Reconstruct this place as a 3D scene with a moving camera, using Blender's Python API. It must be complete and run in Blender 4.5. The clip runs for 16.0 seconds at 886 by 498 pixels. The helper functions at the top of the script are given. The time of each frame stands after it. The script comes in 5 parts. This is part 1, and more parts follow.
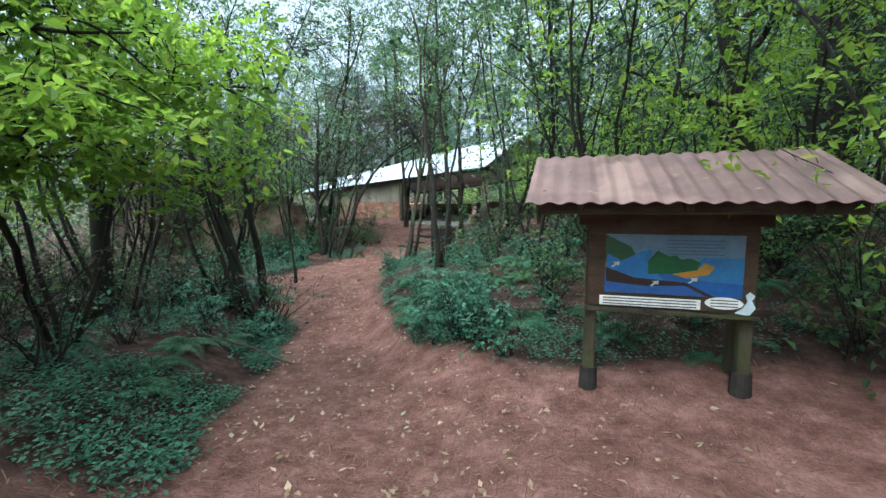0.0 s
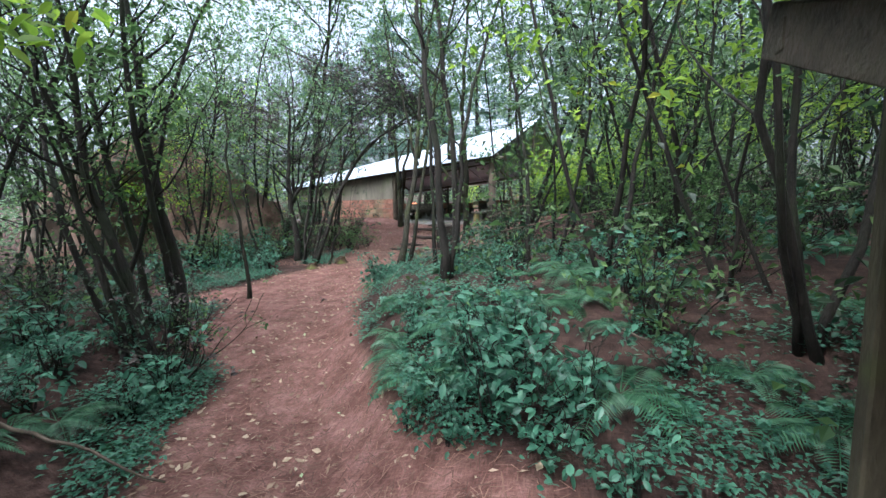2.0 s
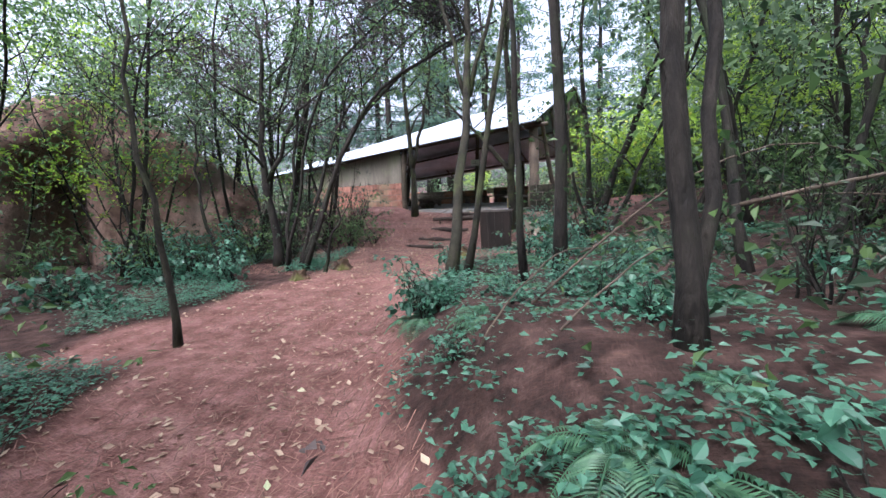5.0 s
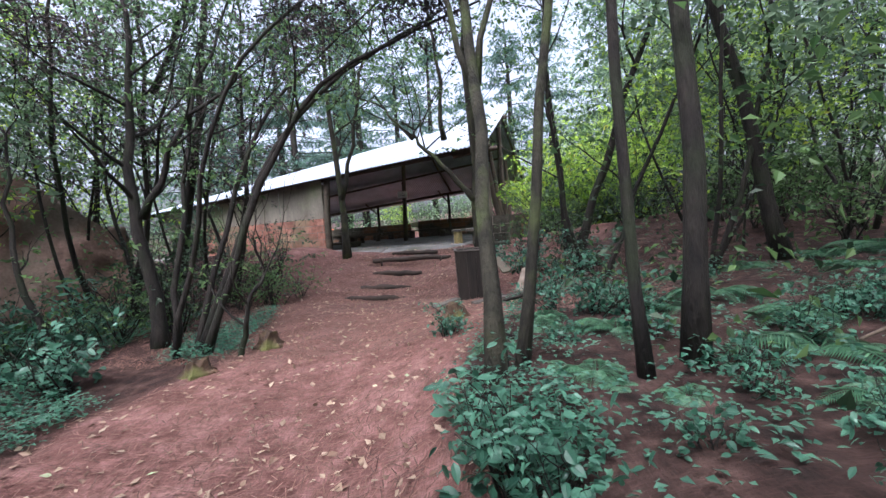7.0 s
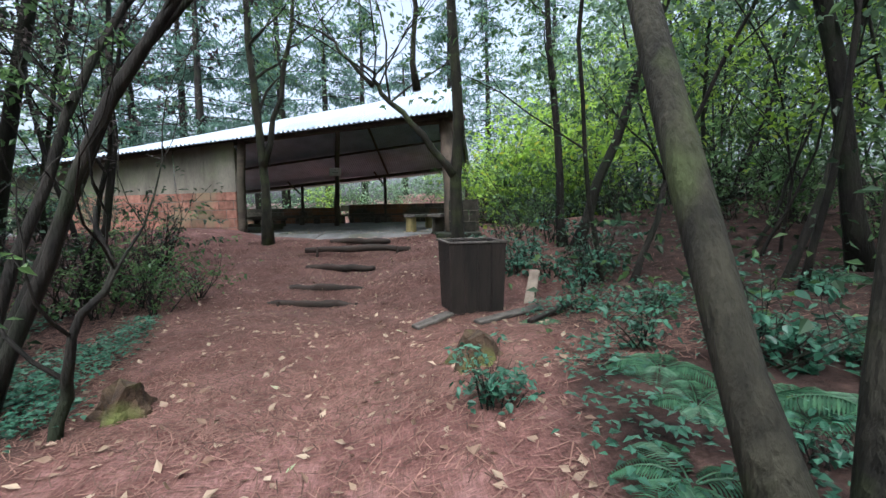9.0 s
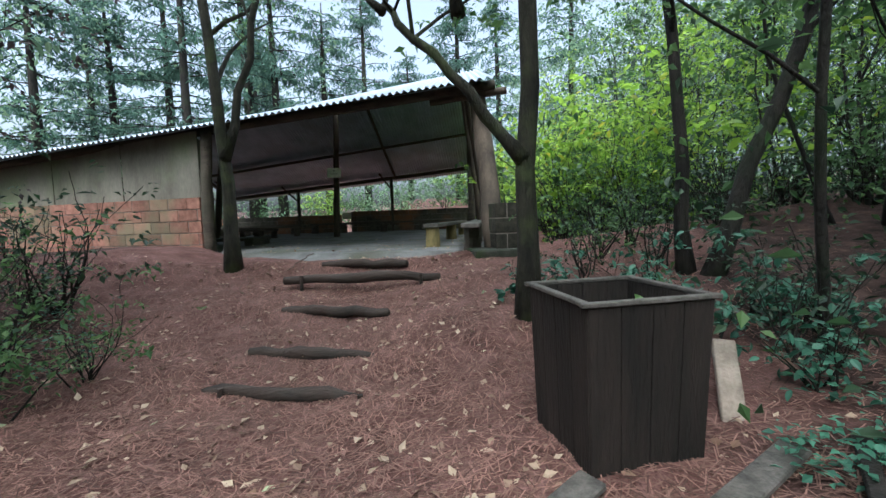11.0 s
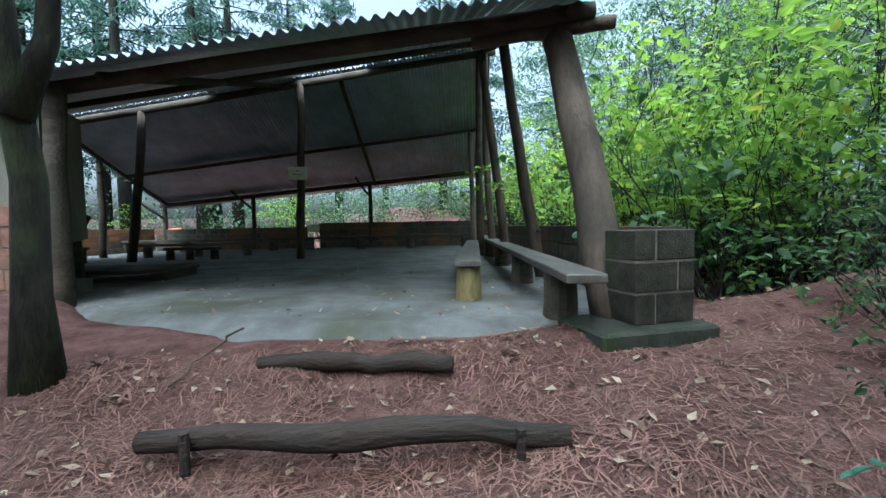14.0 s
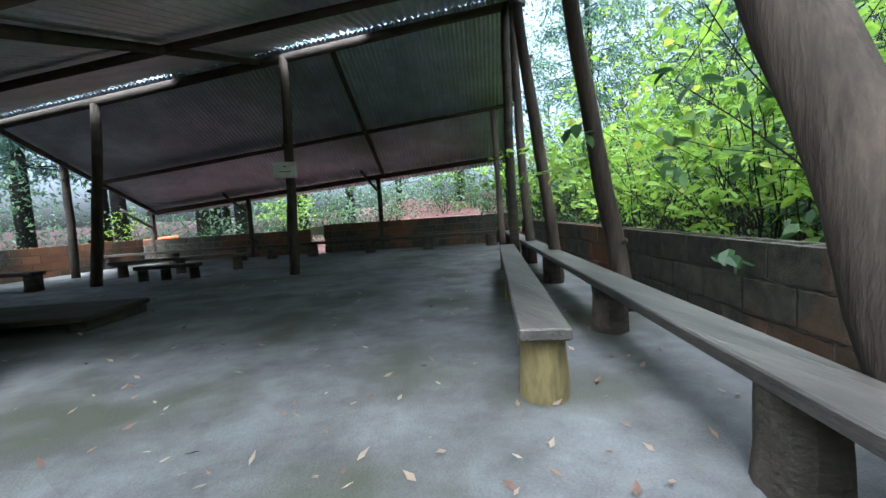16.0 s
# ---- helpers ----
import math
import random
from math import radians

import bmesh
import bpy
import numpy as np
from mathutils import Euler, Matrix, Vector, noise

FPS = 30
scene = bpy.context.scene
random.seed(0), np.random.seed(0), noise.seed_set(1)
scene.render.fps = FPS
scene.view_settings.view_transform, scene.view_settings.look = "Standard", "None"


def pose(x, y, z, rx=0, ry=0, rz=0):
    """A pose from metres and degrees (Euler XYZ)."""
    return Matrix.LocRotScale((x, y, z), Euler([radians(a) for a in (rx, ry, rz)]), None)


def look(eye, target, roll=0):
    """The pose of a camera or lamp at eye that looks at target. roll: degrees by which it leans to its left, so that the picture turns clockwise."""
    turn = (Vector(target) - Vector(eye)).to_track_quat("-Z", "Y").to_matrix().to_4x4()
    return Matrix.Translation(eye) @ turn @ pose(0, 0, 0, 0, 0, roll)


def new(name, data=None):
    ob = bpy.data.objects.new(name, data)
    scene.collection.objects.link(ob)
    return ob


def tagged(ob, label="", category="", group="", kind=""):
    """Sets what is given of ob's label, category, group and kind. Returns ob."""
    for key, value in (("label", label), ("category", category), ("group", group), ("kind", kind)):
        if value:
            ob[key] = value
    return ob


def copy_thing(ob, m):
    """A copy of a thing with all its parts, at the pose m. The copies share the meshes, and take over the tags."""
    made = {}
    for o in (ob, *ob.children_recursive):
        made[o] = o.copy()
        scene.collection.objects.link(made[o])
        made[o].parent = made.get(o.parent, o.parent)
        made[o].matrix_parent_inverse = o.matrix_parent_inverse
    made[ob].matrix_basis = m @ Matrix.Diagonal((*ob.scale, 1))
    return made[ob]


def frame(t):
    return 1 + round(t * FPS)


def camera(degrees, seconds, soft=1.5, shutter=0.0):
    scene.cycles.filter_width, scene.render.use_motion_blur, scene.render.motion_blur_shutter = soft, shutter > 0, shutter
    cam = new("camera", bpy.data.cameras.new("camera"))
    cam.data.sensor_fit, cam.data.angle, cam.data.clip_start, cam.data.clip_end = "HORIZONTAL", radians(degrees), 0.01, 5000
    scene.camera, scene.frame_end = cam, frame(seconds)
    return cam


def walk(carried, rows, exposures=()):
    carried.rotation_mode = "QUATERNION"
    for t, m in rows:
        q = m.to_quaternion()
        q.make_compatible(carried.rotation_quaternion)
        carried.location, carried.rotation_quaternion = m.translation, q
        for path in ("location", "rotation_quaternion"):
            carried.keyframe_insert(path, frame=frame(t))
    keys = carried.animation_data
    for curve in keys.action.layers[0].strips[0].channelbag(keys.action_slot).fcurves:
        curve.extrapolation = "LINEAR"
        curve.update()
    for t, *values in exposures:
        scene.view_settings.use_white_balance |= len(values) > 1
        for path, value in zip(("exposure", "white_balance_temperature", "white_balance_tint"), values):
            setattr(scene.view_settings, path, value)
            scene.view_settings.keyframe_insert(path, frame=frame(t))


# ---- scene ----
cam = camera(93.2, 16.0)
EXPOSURES = ((0.0, 2.15, 5550, -3), (3.5, 2.45, 5700, 15), (6.5, 2.27, 5700, 18), (9.0, 2.02, 5650, 7), (12.0, 1.95, 5350, -1), (13.0, 2.0, 5150, -4), (14.5, 2.22, 5050, -2), (15.5, 2.5, 5080, 4), (16.0, 2.55, 5200, 5))
PATH = [
    (0, (2.801, -0.334, 1.064), (2.158, 1.546, 0.829), -0.8),
    (0.5, (2.581, 0.246, 0.977), (1.977, 2.141, 0.763), -0.9),
    (1, (2.392, 0.893, 0.899), (1.811, 2.793, 0.67), -1.2),
    (1.5, (2.065, 1.441, 0.797), (1.502, 3.347, 0.576), -0.8),
    (2, (1.795, 2.105, 0.732), (1.168, 3.992, 0.515), -1.2),
    (2.5, (1.467, 2.692, 0.683), (0.782, 4.557, 0.458), -1.4),
    (3, (1.126, 3.264, 0.606), (0.372, 5.1, 0.353), -2.2),
    (3.5, (0.839, 3.803, 0.519), (0.076, 5.629, 0.23), -1.9),
    (3.7, (0.7, 3.975, 0.504), (-0.034, 5.814, 0.225), -1.0),
    (5.8, (-0.865, 5.855, 0.396), (-1.328, 7.789, 0.181), -4.2),
    (6, (-1.016, 6.017, 0.421), (-1.431, 7.965, 0.231), -4.3),
    (6.5, (-1.355, 6.444, 0.436), (-1.656, 8.416, 0.3), -4.4),
    (7, (-1.644, 6.904, 0.485), (-1.806, 8.895, 0.377), -4.1),
    (7.5, (-1.933, 7.352, 0.508), (-1.982, 9.349, 0.411), -3.7),
    (8, (-2.165, 7.82, 0.469), (-2.099, 9.817, 0.391), -4.0),
    (8.5, (-2.302, 8.302, 0.405), (-2.103, 10.287, 0.256), -2.1),
    (9, (-2.429, 8.863, 0.414), (-2.216, 10.844, 0.24), -1.0),
    (9.5, (-2.553, 9.443, 0.465), (-2.382, 11.43, 0.316), -1.3),
    (9.7, (-2.62, 9.661, 0.464), (-2.454, 11.649, 0.324), -1.4),
    (12, (-2.666, 12.417, 0.532), (-2.431, 14.397, 0.376), -1.7),
    (12.5, (-2.778, 12.86, 0.565), (-2.528, 14.839, 0.417), -0.9),
    (13, (-2.866, 13.329, 0.562), (-2.581, 15.304, 0.426), -1.4),
    (13.5, (-2.984, 13.779, 0.588), (-2.676, 15.751, 0.465), -1.4),
    (14, (-3.031, 14.35, 0.698), (-2.687, 16.317, 0.585), -1.1),
    (14.5, (-3.017, 14.938, 0.717), (-2.673, 16.907, 0.634), -0.4),
    (15, (-2.993, 15.377, 0.753), (-2.619, 17.339, 0.647), -0.8),
    (15.5, (-2.908, 15.784, 0.877), (-2.509, 17.738, 0.724), -2.0),
    (16, (-2.855, 16.203, 0.928), (-2.592, 18.179, 0.765), -3.7),
]
walk(cam, [(t, look(eye, target, roll)) for t, eye, target, roll in PATH], EXPOSURES)

# ---------------------------------------------------------------- light
world = bpy.data.worlds.new("overcast_sky")
scene.world = world
world.use_nodes = True
_wn = world.node_tree
_sky = _wn.nodes.new("ShaderNodeTexSky")
_sky.sky_type = "NISHITA"
_sky.sun_disc = False
_sky.sun_elevation = radians(58)
_sky.sun_rotation = radians(200)
_sky.air_density = 0.7
_sky.dust_density = 9.0
_sky.ozone_density = 0.3
_white = _wn.nodes.new("ShaderNodeHueSaturation")
_white.inputs["Saturation"].default_value = 0.5
_wn.links.new(_sky.outputs[0], _white.inputs["Color"])
_wn.links.new(_white.outputs[0], _wn.nodes["Background"].inputs[0])
_wn.nodes["Background"].inputs[1].default_value = 0.15
sun = new("sun", bpy.data.lights.new("sun", "SUN"))
sun.data.energy = 0.7
sun.data.angle = radians(40)
sun.data.color = (1.0, 0.97, 0.92)
sun.matrix_world = look((10, 25, 40), (-2, 12, 0))

# ---------------------------------------------------------------- materials
def nodes(name):
    m = bpy.data.materials.new(name)
    m.use_nodes = True
    return m, m.node_tree.nodes, m.node_tree.links, m.node_tree.nodes["Principled BSDF"]


def surface(name, a, b, scale=6.0, rough=0.8, bump=0.3, fine=60.0, stretch=(1, 1, 1), metal=0.0, third=None, big=0.8, spec=0.3, island=0.0, objrand=0.0, placed=False):
    """Two-scale mottled colour with grain bump, in object space metres."""
    m, n, l, p = nodes(name)
    where = n.new("ShaderNodeNewGeometry").outputs["Position"] if placed else n.new("ShaderNodeTexCoord").outputs["Object"]
    mp = n.new("ShaderNodeMapping")
    mp.inputs["Scale"].default_value = stretch
    l.new(where, mp.inputs[0])
    n1 = n.new("ShaderNodeTexNoise")
    n1.inputs["Scale"].default_value = scale
    n1.inputs["Detail"].default_value = 6
    n1.inputs["Roughness"].default_value = 0.65
    l.new(mp.outputs[0], n1.inputs["Vector"])
    n2 = n.new("ShaderNodeTexNoise")
    n2.inputs["Scale"].default_value = fine
    n2.inputs["Detail"].default_value = 4
    l.new(mp.outputs[0], n2.inputs["Vector"])
    n3 = n.new("ShaderNodeTexNoise")
    n3.inputs["Scale"].default_value = big
    n3.inputs["Detail"].default_value = 4
    l.new(where, n3.inputs["Vector"])
    r = n.new("ShaderNodeValToRGB")
    r.color_ramp.elements[0].position, r.color_ramp.elements[1].position = 0.34, 0.66
    r.color_ramp.elements[0].color, r.color_ramp.elements[1].color = (*a, 1), (*b, 1)
    l.new(n1.outputs[0], r.inputs[0])
    out = r.outputs[0]
    if third:
        r3 = n.new("ShaderNodeValToRGB")
        r3.color_ramp.elements[0].position, r3.color_ramp.elements[1].position = 0.5, 0.66
        l.new(n3.outputs[0], r3.inputs[0])
        mx = n.new("ShaderNodeMixRGB")
        mx.inputs[2].default_value = (*third, 1)
        l.new(r3.outputs[0], mx.inputs[0])
        l.new(out, mx.inputs[1])
        out = mx.outputs[0]
    hv = n.new("ShaderNodeHueSaturation")
    mr = n.new("ShaderNodeMapRange")
    mr.inputs["To Min"].default_value, mr.inputs["To Max"].default_value = 0.75, 1.3
    l.new(n2.outputs[0], mr.inputs[0])
    val = mr.outputs[0]
    if island or objrand:
        src = n.new("ShaderNodeNewGeometry").outputs["Random Per Island"] if island else n.new("ShaderNodeObjectInfo").outputs["Random"]
        k = island or objrand
        m2 = n.new("ShaderNodeMapRange")
        m2.inputs["To Min"].default_value, m2.inputs["To Max"].default_value = 1 - k, 1 + k
        l.new(src, m2.inputs[0])
        mu = n.new("ShaderNodeMath")
        mu.operation = "MULTIPLY"
        l.new(val, mu.inputs[0])
        l.new(m2.outputs[0], mu.inputs[1])
        val = mu.outputs[0]
    l.new(val, hv.inputs["Value"])
    l.new(out, hv.inputs["Color"])
    l.new(hv.outputs[0], p.inputs["Base Color"])
    p.inputs["Roughness"].default_value = rough
    p.inputs["Metallic"].default_value = metal
    p.inputs["Specular IOR Level"].default_value = spec
    if bump:
        bp = n.new("ShaderNodeBump")
        bp.inputs["Strength"].default_value = bump
        bp.inputs["Distance"].default_value = 0.02
        ad = n.new("ShaderNodeMath")
        ad.operation = "ADD"
        l.new(n1.outputs[0], ad.inputs[0])
        l.new(n2.outputs[0], ad.inputs[1])
        l.new(ad.outputs[0], bp.inputs["Height"])
        l.new(bp.outputs[0], p.inputs["Normal"])
    return m


def foliage(name, dark, light, through_light=0.5, rough=0.5, odd=None):
    """Leaf: glossy top, light through it, each leaf its own tone."""
    m, n, l, p = nodes(name)
    g = n.new("ShaderNodeNewGeometry")
    r = n.new("ShaderNodeValToRGB")
    r.color_ramp.elements[0].color, r.color_ramp.elements[1].color = (*dark, 1), (*light, 1)
    if odd:
        e = r.color_ramp.elements.new(0.97)
        e.color = (*light, 1)
        r.color_ramp.elements[2].color = (*odd, 1)
    l.new(g.outputs["Random Per Island"], r.inputs[0])
    tc = n.new("ShaderNodeTexCoord")
    nz = n.new("ShaderNodeTexNoise")
    nz.inputs["Scale"].default_value = 1.3
    nz.inputs["Detail"].default_value = 3
    l.new(tc.outputs["Object"], nz.inputs["Vector"])
    hv = n.new("ShaderNodeHueSaturation")
    mr = n.new("ShaderNodeMapRange")
    mr.inputs["To Min"].default_value, mr.inputs["To Max"].default_value = 0.55, 1.45
    l.new(nz.outputs[0], mr.inputs[0])
    l.new(mr.outputs[0], hv.inputs["Value"])
    l.new(r.outputs[0], hv.inputs["Color"])
    l.new(hv.outputs[0], p.inputs["Base Color"])
    p.inputs["Roughness"].default_value = rough
    p.inputs["Specular IOR Level"].default_value = 0.4
    tr = n.new("ShaderNodeBsdfTranslucent")
    l.new(hv.outputs[0], tr.inputs[0])
    mx = n.new("ShaderNodeMixShader")
    mx.inputs[0].default_value = through_light
    l.new(p.outputs[0], mx.inputs[1])
    l.new(tr.outputs[0], mx.inputs[2])
    l.new(mx.outputs[0], n["Material Output"].inputs[0])
    return m


def flat(name, col, rough=0.6, metal=0.0):
    return surface(name, [c * 0.85 for c in col], [min(1, c * 1.12) for c in col], scale=9, rough=rough, bump=0.08, metal=metal)


M_BARK = surface("dark_bark", (0.004, 0.0035, 0.003), (0.021, 0.0175, 0.014), scale=9, fine=50, rough=0.9, bump=0.9, stretch=(1, 1, 0.25), third=(0.013, 0.017, 0.008), big=2.0)
M_MOSS = surface("mossy_bark", (0.006, 0.0055, 0.004), (0.029, 0.027, 0.018), scale=8, fine=55, rough=0.95, bump=0.9, stretch=(1, 1, 0.3), third=(0.034, 0.043, 0.016), big=3.0)
M_POLE = surface("debarked_pole_wood", (0.036, 0.027, 0.020), (0.105, 0.080, 0.06), scale=7, fine=60, rough=0.85, bump=0.5, stretch=(1, 1, 0.2), third=(0.05, 0.04, 0.03), big=2.2)
M_DARKWOOD = surface("weathered_dark_wood", (0.028, 0.023, 0.018), (0.085, 0.068, 0.052), scale=7, fine=45, rough=0.85, bump=0.6, stretch=(0.25, 1, 1), third=(0.055, 0.05, 0.035), big=1.5)
M_PLANK = surface("grey_bench_plank", (0.032, 0.029, 0.024), (0.095, 0.083, 0.07), scale=6, fine=60, rough=0.6, bump=0.4, stretch=(1, 0.12, 1), spec=0.5)
M_LOGSEAT = surface("yellowed_log", (0.10, 0.085, 0.035), (0.26, 0.20, 0.085), scale=7, fine=50, rough=0.85, bump=0.5, stretch=(1, 1, 0.3), third=(0.11, 0.11, 0.04))
M_SIGNWOOD = surface("brown_sign_board", (0.038, 0.022, 0.015), (0.085, 0.052, 0.036), scale=5, fine=60, rough=0.75, bump=0.3, stretch=(0.2, 1, 1), third=(0.07, 0.06, 0.04), big=2.5)
M_SIGNPOST = surface("green_brown_post", (0.022, 0.019, 0.012), (0.06, 0.052, 0.033), scale=8, fine=60, rough=0.9, bump=0.5, stretch=(1, 1, 0.25), third=(0.045, 0.048, 0.02), big=3)
M_TAR = surface("black_tarred_foot", (0.012, 0.011, 0.010), (0.03, 0.027, 0.024), rough=0.8)
M_REDTIN = surface("faded_red_painted_tin", (0.10, 0.058, 0.056), (0.17, 0.105, 0.10), scale=3.5, fine=90, rough=0.55, bump=0.08, third=(0.23, 0.15, 0.135), big=1.6, spec=0.5)
M_TIN = surface("galvanised_corrugated_tin", (0.31, 0.36, 0.42), (0.47, 0.53, 0.60), scale=2.0, fine=40, rough=0.34, bump=0.05, metal=0.55, third=(0.34, 0.36, 0.39), big=0.7, spec=0.5)
M_CONC = surface("worn_concrete_slab", (0.075, 0.074, 0.07), (0.15, 0.15, 0.147), scale=2.6, fine=85, rough=0.85, bump=0.3, third=(0.062, 0.064, 0.046), big=0.95)
M_BLOCK = surface("red_brown_block", (0.14, 0.064, 0.046), (0.26, 0.13, 0.095), scale=9, fine=90, rough=0.92, bump=0.5, third=(0.15, 0.12, 0.075), big=1.1, objrand=0.25, placed=True)
M_GREYBLOCK = surface("grey_brown_block", (0.032, 0.031, 0.022), (0.085, 0.077, 0.058), scale=9, fine=90, rough=0.92, bump=0.5, third=(0.17, 0.078, 0.038), big=0.75, objrand=0.25, placed=True)
M_PIER = surface("dark_mossy_block", (0.014, 0.014, 0.010), (0.042, 0.038, 0.028), scale=9, fine=90, rough=0.95, bump=0.5, third=(0.024, 0.034, 0.013), big=2.0, objrand=0.2, placed=True)
M_MORTAR = surface("pale_mortar", (0.09, 0.078, 0.066), (0.17, 0.15, 0.13), scale=8, fine=80, rough=0.95, bump=0.3)
M_SHEET = surface("grey_weathered_panel", (0.085, 0.078, 0.062), (0.18, 0.165, 0.135), scale=1.8, fine=40, rough=0.7, bump=0.1, stretch=(1, 1, 0.35), third=(0.13, 0.14, 0.085), big=0.9)
M_LOGSTEP = surface("weathered_step_log", (0.009, 0.007, 0.006), (0.042, 0.031, 0.025), scale=6, fine=60, rough=0.85, bump=0.7, stretch=(0.2, 1, 1), third=(0.03, 0.02, 0.016), big=3)
M_BIN = surface("dark_stained_bin_wood", (0.006, 0.005, 0.004), (0.021, 0.015, 0.012), scale=5, fine=60, rough=0.75, bump=0.5, stretch=(1, 1, 0.15))
M_RIM = surface("worn_pale_rim_wood", (0.035, 0.031, 0.027), (0.11, 0.10, 0.088), scale=8, rough=0.8, bump=0.4)
M_MOSSPLANK = surface("mossy_plank", (0.06, 0.065, 0.04), (0.15, 0.15, 0.095), scale=6, rough=0.9, bump=0.4, third=(0.11, 0.09, 0.07))
M_ROOT = surface("stump_wood", (0.028, 0.018, 0.012), (0.085, 0.055, 0.034), scale=10, rough=0.95, bump=0.9, third=(0.09, 0.10, 0.03), big=3)
M_PALEWOOD = surface("pale_split_wood", (0.14, 0.11, 0.085), (0.26, 0.215, 0.175), scale=8, rough=0.85, bump=0.3)
M_CLIFF = surface("brown_earth_bank", (0.075, 0.048, 0.038), (0.19, 0.125, 0.10), scale=3, fine=20, rough=0.97, bump=1.0, third=(0.10, 0.085, 0.07), big=0.6)
M_ORANGE = flat("orange_plastic_pipe", (0.75, 0.17, 0.06), 0.5)
M_WHITE = flat("white_laminated_card", (0.8, 0.8, 0.78), 0.5)
M_CREAM = flat("cream_card", (0.78, 0.72, 0.5), 0.5)
M_INK = flat("dark_ink", (0.05, 0.05, 0.06), 0.6)

L_BRIGHT = foliage("bright_leaf", (0.13, 0.24, 0.028), (0.29, 0.43, 0.06), 0.6, 0.5, odd=(0.36, 0.36, 0.04))
L_MID = foliage("mid_green_leaf", (0.032, 0.075, 0.026), (0.115, 0.195, 0.068), 0.5, 0.5)
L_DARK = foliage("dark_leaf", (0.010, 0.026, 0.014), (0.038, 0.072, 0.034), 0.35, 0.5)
L_BLUE = foliage("blue_green_leaf", (0.022, 0.075, 0.048), (0.07, 0.185, 0.12), 0.4, 0.4)
L_DRYTWIG = foliage("grey_brown_twig_leaf", (0.028, 0.022, 0.022), (0.105, 0.085, 0.08), 0.25, 0.8)
L_DEADVINE = foliage("dark_dead_vine", (0.012, 0.010, 0.011), (0.05, 0.042, 0.042), 0.15, 0.8)
# distance haze is mixed into this leaf colour as a paler green
L_FAR = foliage("hazed_far_leaf", (0.08, 0.14, 0.085), (0.20, 0.29, 0.17), 0.5, 0.7)
L_PINE = foliage("pine_needle_green", (0.03, 0.075, 0.055), (0.085, 0.155, 0.11), 0.4, 0.6)
L_FERN = foliage("fern_green", (0.028, 0.085, 0.045), (0.075, 0.17, 0.09), 0.4, 0.5)
L_FALLEN = foliage("fallen_leaf", (0.13, 0.07, 0.045), (0.36, 0.28, 0.20), 0.15, 0.7, odd=(0.28, 0.36, 0.2))
L_NEEDLE = foliage("dry_pine_needle", (0.06, 0.029, 0.022), (0.23, 0.125, 0.096), 0.1, 0.8)


